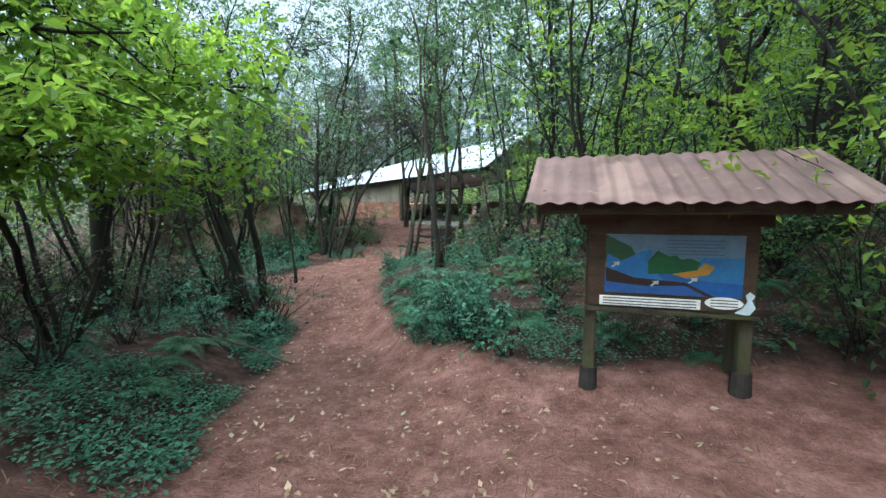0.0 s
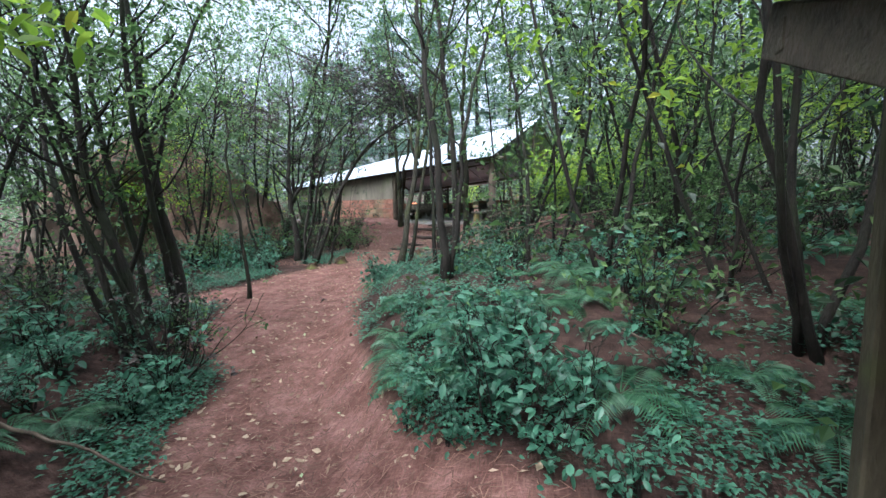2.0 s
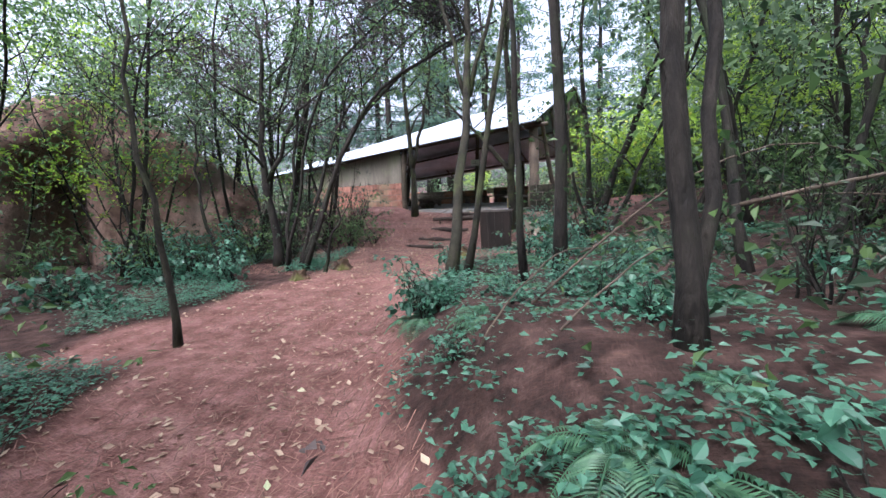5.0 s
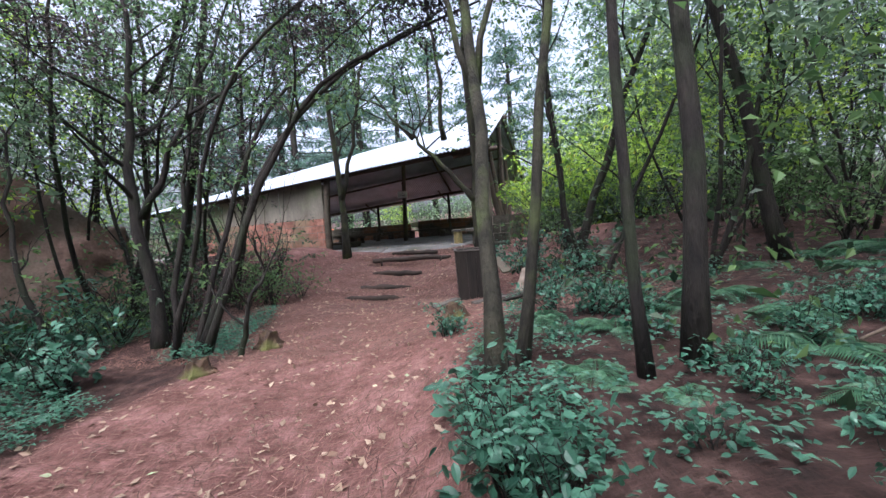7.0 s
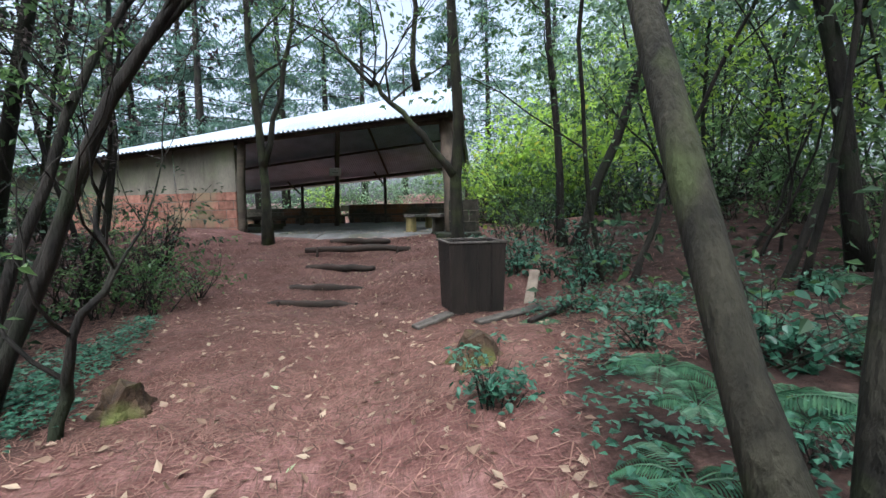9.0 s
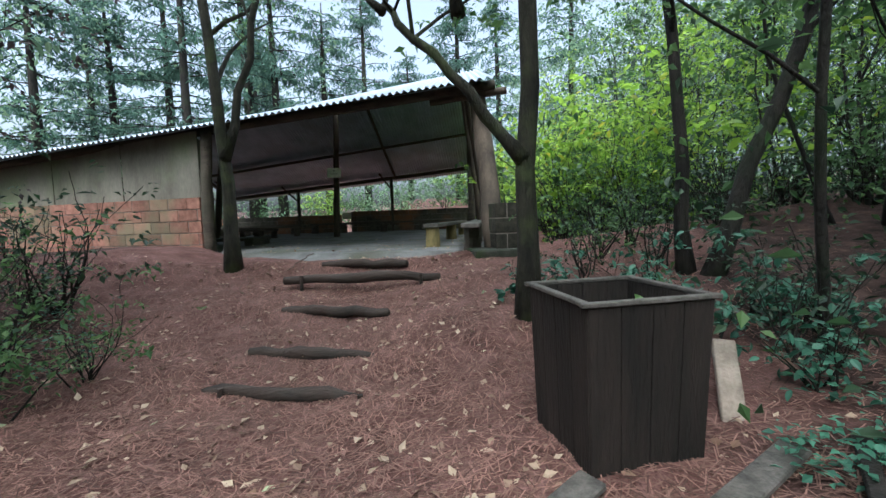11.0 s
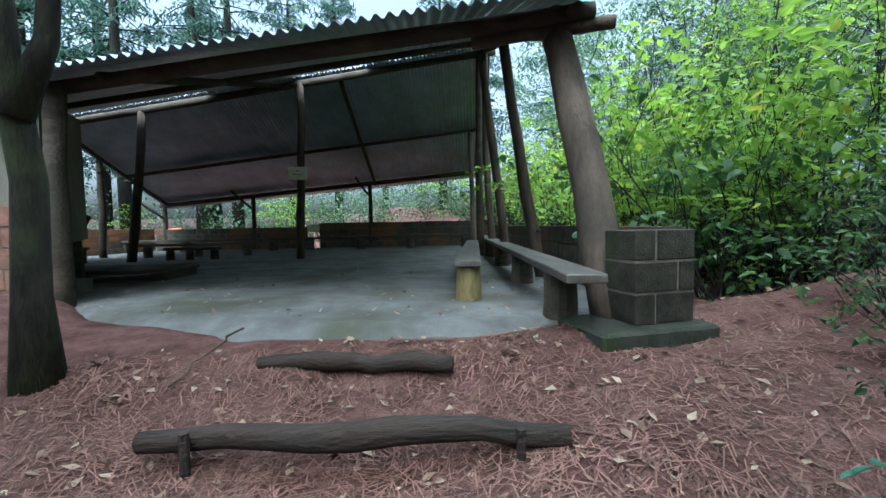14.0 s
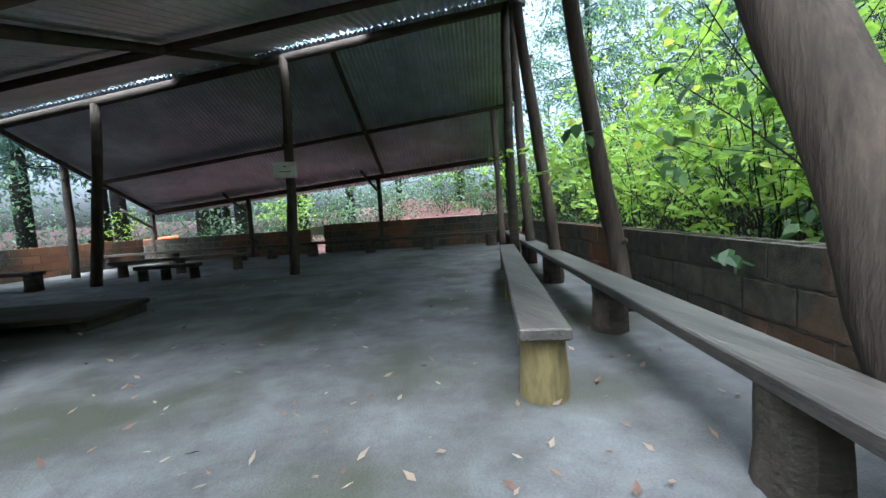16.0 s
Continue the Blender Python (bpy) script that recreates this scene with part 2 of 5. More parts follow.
# ---------------------------------------------------------------- mesh tools
class Build:
    """Gathers vertices and faces for one mesh."""

    def __init__(self):
        self.v, self.f = [], []

    def tube(self, pts, radii, n=8, caps=True, wob=0.0, rng=None):
        pts = [Vector(p) for p in pts]
        base = len(self.v)
        ref = Vector((0.31, 0.95, 0.05))
        for i, p in enumerate(pts):
            d = (pts[min(i + 1, len(pts) - 1)] - pts[max(i - 1, 0)]).normalized()
            a = d.cross(ref)
            if a.length < 0.05:
                a = d.cross(Vector((1, 0, 0.2)))
            a.normalize()
            b = d.cross(a)
            for k in range(n):
                t = 2 * math.pi * k / n
                r = radii[i] * (1 + (rng.uniform(-wob, wob) if rng else 0))
                self.v.append(tuple(p + a * (r * math.cos(t)) + b * (r * math.sin(t))))
        for i in range(len(pts) - 1):
            for k in range(n):
                q = base + i * n
                self.f.append((q + k, q + (k + 1) % n, q + n + (k + 1) % n, q + n + k))
        if caps:
            self.f.append(tuple(base + k for k in reversed(range(n))))
            e = base + (len(pts) - 1) * n
            self.f.append(tuple(e + k for k in range(n)))
        return self

    def box(self, m, sx, sy, sz, bevel=0.0):
        """A box of that size round the pose m, its edges cut by bevel."""
        base = len(self.v)
        hx, hy, hz, c = sx / 2, sy / 2, sz / 2, bevel
        if c <= 0:
            for z in (-hz, hz):
                for x, y in ((-hx, -hy), (hx, -hy), (hx, hy), (-hx, hy)):
                    self.v.append(tuple(m @ Vector((x, y, z))))
            for f in ((0, 3, 2, 1), (4, 5, 6, 7), (0, 1, 5, 4), (1, 2, 6, 5), (2, 3, 7, 6), (3, 0, 4, 7)):
                self.f.append(tuple(base + i for i in f))
            return self
        rings = ((-hz, c), (-hz + c, 0), (hz - c, 0), (hz, c))
        for z, inset in rings:
            x, y = hx - inset, hy - inset
            for px, py in ((-x + c, -y), (x - c, -y), (x, -y + c), (x, y - c), (x - c, y), (-x + c, y), (-x, y - c), (-x, -y + c)):
                self.v.append(tuple(m @ Vector((px, py, z))))
        self.f.append(tuple(base + i for i in reversed(range(8))))
        self.f.append(tuple(base + 24 + i for i in range(8)))
        for r in range(3):
            for k in range(8):
                self.f.append((base + r * 8 + k, base + r * 8 + (k + 1) % 8, base + r * 8 + 8 + (k + 1) % 8, base + r * 8 + 8 + k))
        return self

    def quad(self, a, b, c, d):
        i = len(self.v)
        self.v += [tuple(a), tuple(b), tuple(c), tuple(d)]
        self.f.append((i, i + 1, i + 2, i + 3))
        return self

    def oval(self, o, d, up, ln, w, droop=0.2):
        """A rounded leaf folded along its midrib."""
        o, d = Vector(o), Vector(d).normalized()
        s = d.cross(Vector(up))
        if s.length < 1e-4:
            s = d.cross(Vector((1, 0, 0.3)))
        s.normalize()
        n = s.cross(d)
        q = len(self.v)
        for f, k in ((0, 0), (0.25, 0.42), (0.55, 0.46), (0.82, 0.26)):
            c = o + d * (ln * f) - n * (droop * ln * f * f)
            if k == 0:
                self.v.append(tuple(c))
                continue
            for e in (-1, 0, 1):
                self.v.append(tuple(c + s * (e * w * k) + n * (abs(e) * w * 0.10)))
        self.v.append(tuple(o + d * ln - n * (droop * ln)))
        self.f += [(q, q + 2, q + 1), (q, q + 3, q + 2)]
        for r in (q + 1, q + 4):
            self.f += [(r, r + 1, r + 4, r + 3), (r + 1, r + 2, r + 5, r + 4)]
        self.f += [(q + 7, q + 8, q + 10), (q + 8, q + 9, q + 10)]
        return self

    def leaf(self, p, d, up, length, width, droop=0.15):
        """A pointed, folded leaf of four faces at p, along d."""
        d, up = Vector(d).normalized(), Vector(up)
        s = d.cross(up)
        if s.length < 0.02:
            s = d.cross(Vector((0.3, 0.8, 0.5)))
        s.normalize()
        nrm = s.cross(d).normalized()
        i = len(self.v)
        p = Vector(p)
        a, mid, tip = p, p + d * (length * 0.5) - nrm * (length * droop * 0.25), p + d * length - nrm * (length * droop)
        w = s * (width / 2)
        lift = nrm * (width * 0.16)
        q = p + d * (length * 0.4)
        self.v += [tuple(a), tuple(q + w + lift), tuple(tip), tuple(q - w + lift), tuple(mid)]
        self.f += [(i, i + 1, i + 4), (i + 1, i + 2, i + 4), (i + 2, i + 3, i + 4), (i + 3, i, i + 4)]
        return self

    def blade(self, p, d, up, length, width, droop=0.15):
        """A plain pointed leaf, folded once along its middle."""
        d, up = Vector(d).normalized(), Vector(up)
        s = d.cross(up)
        if s.length < 0.02:
            s = d.cross(Vector((0.3, 0.8, 0.5)))
        s.normalize()
        nrm = s.cross(d).normalized()
        i = len(self.v)
        p = Vector(p)
        q = p + d * (length * 0.45) + nrm * (width * 0.15)
        self.v += [tuple(p), tuple(q + s * (width / 2)), tuple(p + d * length - nrm * (length * droop)), tuple(q - s * (width / 2))]
        self.f += [(i, i + 1, i + 2), (i, i + 2, i + 3)]
        return self

    def mesh(self, name, mat, smooth=False):
        me = bpy.data.meshes.new(name)
        me.from_pydata(self.v, [], self.f)
        me.materials.append(mat)
        if smooth:
            me.polygons.foreach_set("use_smooth", [True] * len(me.polygons))
        me.update()
        return me


def part(name, b, mat, parent=None, label="", smooth=False):
    ob = new(name, b.mesh(name, mat, smooth) if isinstance(b, Build) else b)
    if parent:
        ob.parent = parent
    if label:
        tagged(ob, label)
    return ob


def thing(name, label, category, group="", kind="", at=(0, 0, 0)):
    ob = new(name)
    ob.empty_display_size = 0.1
    ob.location = at
    return tagged(ob, label, category, group, kind)


def lerp(knots, t):
    """Piecewise line through (t, value) pairs."""
    if t <= knots[0][0]:
        return knots[0][1]
    for (a, va), (b, vb) in zip(knots, knots[1:]):
        if t <= b:
            return va + (vb - va) * (t - a) / (b - a)
    return knots[-1][1]


def smooth01(e0, e1, x):
    t = min(1, max(0, (x - e0) / (e1 - e0)))
    return t * t * (3 - 2 * t)


# ---------------------------------------------------------------- ground
PATH_X = ((-6, 4.6), (0, 2.6), (3.2, 0.75), (4.7, -0.35), (5.9, -1.05), (7.1, -1.75), (9.5, -2.75), (11, -3.0), (14, -3.4), (17, -3.2))
RISE = ((-8, -0.15), (-0.3, -0.42), (0.9, -0.62), (2.1, -0.84), (3.1, -1.0), (3.9, -1.06), (4.9, -1.12), (5.9, -1.06), (7.1, -0.99), (9.6, -0.83), (11, -0.78), (13, -0.71), (14.2, -0.74), (14.7, -0.63), (15.4, -0.5), (15.95, -0.31), (16.6, -0.19), (17.1, -0.06), (30, -0.06), (45, 0.9), (90, 3.0))
BANK = ((0, 0.0), (3.2, 0.22), (4.3, 0.42), (5.4, 0.74), (7, 0.8), (8.2, 0.6), (9.2, 0.42), (11, 0.34), (12.5, 0.14), (13.4, 0.14), (14.5, 0.3), (16, 0.2), (17.5, 0.05), (24, 0.5), (40, 1.0))


SLAB_EDGE = ((-14.5, 22.05), (-6.05, 19.0), (-5.4, 18.2), (-4.4, 17.72), (-4.0, 17.4), (-2.8, 17.08), (-2.4, 16.92), (-1.9, 16.96), (-1.2, 16.98), (3, 17.4))


def slab_edge(x):
    """Front edge of the cast floor."""
    return lerp(SLAB_EDGE, x)


def height(x, y):
    d = x - lerp(PATH_X, y)
    z = lerp(RISE, y)
    z += lerp(BANK, y) * smooth01(0.0, 1.55, d)
    z += 0.10 * max(0, d - 2.0) * (0.45 + 0.55 * smooth01(5, 9, y)) * (1 - 0.6 * smooth01(17, 19, y))
    if d < -2.5:
        z -= 0.03 * min(12, -d - 2.5)
    if y < 8 and d < -1.0:
        z += 0.38 * smooth01(-1.5, -2.7, d) * smooth01(7.8, 6.2, y)
    z += 0.05 * noise.noise(Vector((x * 0.7, y * 0.7, 3.0))) + 0.018 * noise.noise(Vector((x * 3.1, y * 3.1, 9.0)))
    z -= 0.05 * smooth01(15.7, 16.0, y) * smooth01(16.9, 16.5, y)
    z += 0.24 * smooth01(-5.0, -6.6, x) * smooth01(15.2, 17.8, y) * smooth01(26, 22, y)
    k = smooth01(-0.05, 0.35, y - slab_edge(x)) * smooth01(4.0, 2.2, x - 0.19 * (y - 17)) * smooth01(34, 31.5, y) * smooth01(-16, -14.2, x)
    z = z * (1 - k) - 0.12 * k
    return z


def bare(x, y):
    """How bare of plants the soil is, 0 to 1."""
    d = x - lerp(PATH_X, y)
    half_r = lerp(((-2, 4.5), (2.4, 3.6), (3.9, 1.5), (5.3, 0.7), (8.3, 0.6), (10, 1.0), (12, 1.8), (14.5, 3.2), (17, 5)), y)
    half_l = lerp(((-2, 2.6), (1.5, 1.8), (3.2, 1.35), (5.4, 1.1), (6.6, 1.9), (7.2, 2.6), (9.2, 2.4), (10.8, 1.3), (13, 1.5), (15.5, 2.2), (17, 4)), y)
    e = 0.35 * noise.noise(Vector((x * 0.9, y * 0.9, 0.0)))
    by_sign = smooth01(1.2, 0.8, ((x - 4.1) / 2.4) ** 2 + ((y - 2.6) / 1.7) ** 2 + e)
    return max(by_sign, smooth01(1.15, 0.85, (d / half_r if d > 0 else -d / half_l) + e))


def make_ground():
    def axis(lo, hi, fine_lo, fine_hi, step):
        vals = list(np.arange(fine_lo, fine_hi + 1e-6, step))
        s, v = step, fine_lo
        left = []
        while v > lo:
            s *= 1.22
            v -= s
            left.append(v)
        s, v = step, fine_hi
        right = []
        while v < hi:
            s *= 1.22
            v += s
            right.append(v)
        return list(reversed(left)) + vals + right
    xs = axis(-900, 900, -9, 7, 0.11)
    ys = axis(-900, 900, 0.0, 19.2, 0.11)
    b = Build()
    mask = []
    for y in ys:
        for x in xs:
            b.v.append((x, y, height(x, y)))
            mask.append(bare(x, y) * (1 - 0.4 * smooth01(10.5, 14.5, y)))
    w = len(xs)
    for j in range(len(ys) - 1):
        for i in range(w - 1):
            q = j * w + i
            b.f.append((q, q + 1, q + w + 1, q + w))
    m, n, l, p = nodes("forest_floor_soil")
    tc = n.new("ShaderNodeTexCoord")

    def nz(scale, detail=6, rough=0.65, stretch=None, turn=0.0):
        t = n.new("ShaderNodeTexNoise")
        t.inputs["Scale"].default_value = scale
        t.inputs["Detail"].default_value = detail
        t.inputs["Roughness"].default_value = rough
        src = tc.outputs["Object"]
        if stretch:
            mp = n.new("ShaderNodeMapping")
            mp.inputs["Scale"].default_value = stretch
            mp.inputs["Rotation"].default_value = (0, 0, turn)
            l.new(src, mp.inputs[0])
            src = mp.outputs[0]
        l.new(src, t.inputs["Vector"])
        return t

    def ramp(src, stops):
        r = n.new("ShaderNodeValToRGB")
        els = r.color_ramp.elements
        while len(els) < len(stops):
            els.new(0.5)
        for e, (pos, col) in zip(els, stops):
            e.position, e.color = pos, (*col, 1)
        l.new(src, r.inputs[0])
        return r.outputs[0]

    soil = ramp(nz(3.4, 10, 0.72).outputs[0], ((0.32, (0.08, 0.036, 0.030)), (0.5, (0.18, 0.09, 0.078)), (0.68, (0.29, 0.165, 0.148))))
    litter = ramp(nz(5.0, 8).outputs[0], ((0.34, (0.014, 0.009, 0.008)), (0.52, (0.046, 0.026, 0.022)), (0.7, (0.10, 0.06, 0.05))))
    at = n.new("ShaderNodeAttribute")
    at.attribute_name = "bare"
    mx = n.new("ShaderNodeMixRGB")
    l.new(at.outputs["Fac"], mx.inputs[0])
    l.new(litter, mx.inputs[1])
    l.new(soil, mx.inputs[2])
    needles = n.new("ShaderNodeMath")
    needles.operation = "MAXIMUM"
    l.new(nz(16, 5, 0.7, (1, 7, 1), 0.6).outputs[0], needles.inputs[0])
    l.new(nz(16, 5, 0.7, (7, 1, 1), 0.4).outputs[0], needles.inputs[1])
    hv = n.new("ShaderNodeHueSaturation")
    mr = n.new("ShaderNodeMapRange")
    mr.inputs["From Min"].default_value, mr.inputs["From Max"].default_value = 0.42, 0.72
    mr.inputs["To Min"].default_value, mr.inputs["To Max"].default_value = 0.62, 1.38
    l.new(needles.outputs[0], mr.inputs[0])
    l.new(mr.outputs[0], hv.inputs["Value"])
    l.new(mx.outputs[0], hv.inputs["Color"])
    l.new(hv.outputs[0], p.inputs["Base Color"])
    p.inputs["Roughness"].default_value = 0.95
    p.inputs["Specular IOR Level"].default_value = 0.15
    bp = n.new("ShaderNodeBump")
    bp.inputs["Strength"].default_value = 0.8
    bp.inputs["Distance"].default_value = 0.025
    ad = n.new("ShaderNodeMath")
    ad.operation = "ADD"
    l.new(needles.outputs[0], ad.inputs[0])
    l.new(nz(45, 4).outputs[0], ad.inputs[1])
    l.new(ad.outputs[0], bp.inputs["Height"])
    l.new(bp.outputs[0], p.inputs["Normal"])
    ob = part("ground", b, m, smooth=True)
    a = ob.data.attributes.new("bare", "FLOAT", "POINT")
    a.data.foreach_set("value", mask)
    tagged(ob, "reddish forest soil strewn with needles and leaves", "ground", kind="structure")


make_ground()

# ---------------------------------------------------------------- shelter
def eave_y(x):
    return 17.38 - 0.30 * (x + 1.38)


def eave_z(x):
    return 2.40 + 0.07 * (x + 1.38)


def ridge_y(x):
    return 24.28 - 0.16 * (x + 4.57)


def ridge_z(x):
    return 4.0 + 0.152 * (x + 4.57)


def back_y(x):
    return 29.1 - 0.17 * (x + 2.97)


def back_z(x):
    return 2.25 + 0.09 * (x + 2.97)


def front_wall_y(x):
    return 18.92 - 0.36 * (x + 6.0)


def roof_point(u, x_eave, x_ridge, x_back, side):
    """u 0 at the ridge, 1 at the eave of that side."""
    a = Vector((x_ridge, ridge_y(x_ridge), ridge_z(x_ridge)))
    b = Vector((x_eave, eave_y(x_eave), eave_z(x_eave))) if side == "front" else Vector((x_back, back_y(x_back), back_z(x_back)))
    return a + (b - a) * u


def corrugated(corner, waves, depth, rows, per=6, thick=0.004):
    """A waved sheet: corner(s, u) gives the flat place at s across and u down."""
    b = Build()
    ns = waves * per
    e = 1e-3
    n0 = (corner(0.5 + e, 0.5) - corner(0.5, 0.5)).cross(corner(0.5, 0.5 + e) - corner(0.5, 0.5)).normalized()
    if n0.z < 0:
        n0 = -n0
    for off in (0.0, -thick):
        for j in range(rows + 1):
            for i in range(ns + 1):
                s = i / ns
                q = corner(s, j / rows) + n0 * (depth * math.sin(2 * math.pi * s * waves) + off)
                b.v.append(tuple(q))
    w, tot = ns + 1, (ns + 1) * (rows + 1)
    for j in range(rows):
        for i in range(ns):
            q = j * w + i
            b.f.append((q, q + 1, q + w + 1, q + w))
            b.f.append((tot + q, tot + q + w, tot + q + w + 1, tot + q + 1))
    for i in range(ns):
        for r in (0, rows * w):
            b.f.append((r + i, tot + r + i, tot + r + i + 1, r + i + 1))
    for j in range(rows):
        for c in (0, w - 1):
            b.f.append((j * w + c, (j + 1) * w + c, tot + (j + 1) * w + c, tot + j * w + c))
    return b


def pole(name, a, c, r0, r1, mat, parent, seed, n=10, bend=0.03, label="", knots=2):
    rng = random.Random(seed)
    a, c = Vector(a), Vector(c)
    pts, rad = [], []
    side = Vector((rng.uniform(-1, 1), rng.uniform(-1, 1), rng.uniform(-0.3, 0.3)))
    for i in range(9):
        t = i / 8
        pts.append(a.lerp(c, t) + side * (bend * math.sin(math.pi * t)) + Vector((rng.uniform(-1, 1), rng.uniform(-1, 1), 0)) * (r0 * 0.10))
        rad.append((r0 + (r1 - r0) * t) * (1 + rng.uniform(-0.06, 0.06)))
    b = Build().tube(pts, rad, n, wob=0.06, rng=rng)
    for k in range(knots):
        t = rng.uniform(0.2, 0.85)
        o = a.lerp(c, t)
        dv = Vector((rng.uniform(-1, 1), rng.uniform(-1, 1), 0.4)).normalized()
        b.tube([o, o + dv * (r0 * 1.35)], [r0 * 0.4, r0 * 0.28], 6)
    return part(name, b, mat, parent, label, smooth=True)


def make_shelter():
    s = thing("shelter", "open log shelter with a corrugated tin gable roof", "shelter")
    xe, xr, xb = (-13.4, -1.25), (-13.9, -0.25), (-10.1, 1.0)
    # front slope is laid in bays, so that slits of sky stay open below the ridge
    def front(s0, s1, u0, u1):
        def f(s, u):
            t = s0 + (s1 - s0) * s
            return roof_point(u0 + (u1 - u0) * u, xe[0] + (xe[1] - xe[0]) * t, xr[0] + (xr[1] - xr[0]) * t, 0, "front") + Vector((0, 0, 0.06))
        return f
    for s0, s1, u0 in ((0, 0.30, -0.01), (0.30, 0.42, 0.035), (0.42, 0.545, 0.05), (0.545, 0.69, -0.01), (0.69, 0.80, 0.055), (0.80, 1.0, -0.01)):
        part("roof_sheet", corrugated(front(s0, s1, u0, 1.03), max(2, int((s1 - s0) * 118)), 0.022, 4), M_TIN, s, "galvanised corrugated tin")
    def back(s0, s1):
        def f(s, u):
            t = s0 + (s1 - s0) * s
            return roof_point(u * 1.12, 0, -10.2 + (xr[1] + 10.2) * t, xb[0] + (xb[1] - xb[0]) * t, "back") + Vector((0, 0, 0.05))
        return f
    for s0, s1 in ((0, 0.2), (0.2, 0.4), (0.4, 0.6), (0.6, 0.8), (0.8, 1.0)):
        part("roof_sheet", corrugated(back(s0, s1), 24, 0.022, 4), M_TIN, s, "galvanised corrugated tin")
    # beams and purlins
    def along(name, fy, fz, drop, x0, x1, r0, r1, seed, bend=0.03):
        pole(name, (x0, fy(x0), fz(x0) - drop), (x1, fy(x1), fz(x1) - drop), r0, r1, M_DARKWOOD, s, seed, bend=bend)
    along("ridge_beam", ridge_y, ridge_z, 0.12, xr[0] - 0.1, xr[1] + 0.1, 0.09, 0.08, 1)
    pole("eave_beam", (xe[0], eave_y(xe[0]) + 0.3, eave_z(xe[0]) + 0.02), (xe[1] + 0.1, eave_y(xe[1]) + 0.3, eave_z(xe[1]) + 0.04), 0.07, 0.075, M_DARKWOOD, s, 2, bend=0.01)
    pole("beam_stub", (-2.1, eave_y(-2.1) + 0.42, eave_z(-2.1) - 0.06), (-0.98, eave_y(-0.98) + 0.36, eave_z(-0.98) - 0.07), 0.06, 0.06, M_POLE, s, 4, bend=0.0)
    along("back_beam", back_y, back_z, 0.07, xb[0], xb[1], 0.075, 0.07, 3)
    pole("purlin", roof_point(0.5, xe[0], xr[0], 0, "front") - Vector((0, 0, 0.05)), roof_point(0.5, xe[1], xr[1], 0, "front") - Vector((0, 0, 0.05)), 0.05, 0.05, M_DARKWOOD, s, 10)
    pole("purlin", roof_point(0.55, 0, -10.2, xb[0], "back") - Vector((0, 0, 0.05)), roof_point(0.55, 0, xr[1], xb[1], "back") - Vector((0, 0, 0.05)), 0.05, 0.05, M_DARKWOOD, s, 20)
    for i, t in enumerate((0.02, 0.66, 0.99)):
        xa, xm, xz = xe[0] + (xe[1] - xe[0]) * t, xr[0] + (xr[1] - xr[0]) * t, xb[0] + (xb[1] - xb[0]) * t
        pole("rafter", (xm, ridge_y(xm), ridge_z(xm) - 0.09), (xa, eave_y(xa) + 0.1, eave_z(xa) - 0.03), 0.05, 0.05, M_DARKWOOD, s, 30 + i)
        xm = -10.1 + (xr[1] + 10.1) * t
        pole("rafter", (xm, ridge_y(xm), ridge_z(xm) - 0.09), (xz, back_y(xz) + 0.2, back_z(xz) - 0.1), 0.05, 0.05, M_DARKWOOD, s, 40 + i)
    # standing posts
    pole("corner_post", (-1.32, 17.02, -0.1), (-1.40, 17.9, 2.5), 0.15, 0.125, M_POLE, s, 50, n=14, bend=0.05, label="thick knotted corner post", knots=0)
    pole("post", (-6.0, 18.98, -0.12), (-5.86, 18.86, 2.06), 0.10, 0.085, M_DARKWOOD, s, 51)
    pole("post", (-9.4, front_wall_y(-9.4) + 0.15, -0.12), (-9.4, front_wall_y(-9.4) + 0.1, 1.8), 0.10, 0.09, M_DARKWOOD, s, 52)
    pole("ridge_post", (-4.6, 24.28, -0.05), (-4.44, 24.25, ridge_z(-4.44) - 0.1), 0.095, 0.075, M_POLE, s, 53, bend=0.05)
    pole("ridge_post", (-8.36, 24.89, -0.05), (-7.92, 24.82, ridge_z(-7.92) - 0.12), 0.10, 0.08, M_POLE, s, 54, bend=0.05)
    pole("ridge_post", (-0.55, 23.55, -0.05), (-0.5, 23.62, ridge_z(-0.5) - 0.1), 0.085, 0.075, M_DARKWOOD, s, 55)
    for i, x in enumerate((0.85, -2.97, -6.95, -9.95)):
        pole("back_post", (x, back_y(x) - 0.02, -0.1), (x, back_y(x), back_z(x) - 0.08), 0.08, 0.07, M_DARKWOOD, s, 60 + i, bend=0.02)
        pole("brace", (x - 0.02, back_y(x) - 0.1, back_z(x) - 0.5), (x - 0.45, back_y(x) - 0.75, back_z(x) + 0.05), 0.04, 0.04, M_DARKWOOD, s, 70 + i)
    pole("post", (-10.1, 27.0, -0.1), (-10.05, 27.0, 2.75), 0.09, 0.08, M_DARKWOOD, s, 56)
    for i, (x0, y0, x1, y1, zt) in enumerate(((-0.79, 19.56, -1.30, 19.55, 3.0), (-0.64, 21.4, -1.06, 21.4, 3.45), (-0.40, 23.1, -0.50, 23.2, 4.3), (-0.02, 26.2, -0.1, 26.2, 3.35))):
        pole("side_post", (x0, y0, -0.1), (x1, y1, zt), 0.08, 0.065, M_POLE, s, 80 + i, bend=0.06, knots=5)
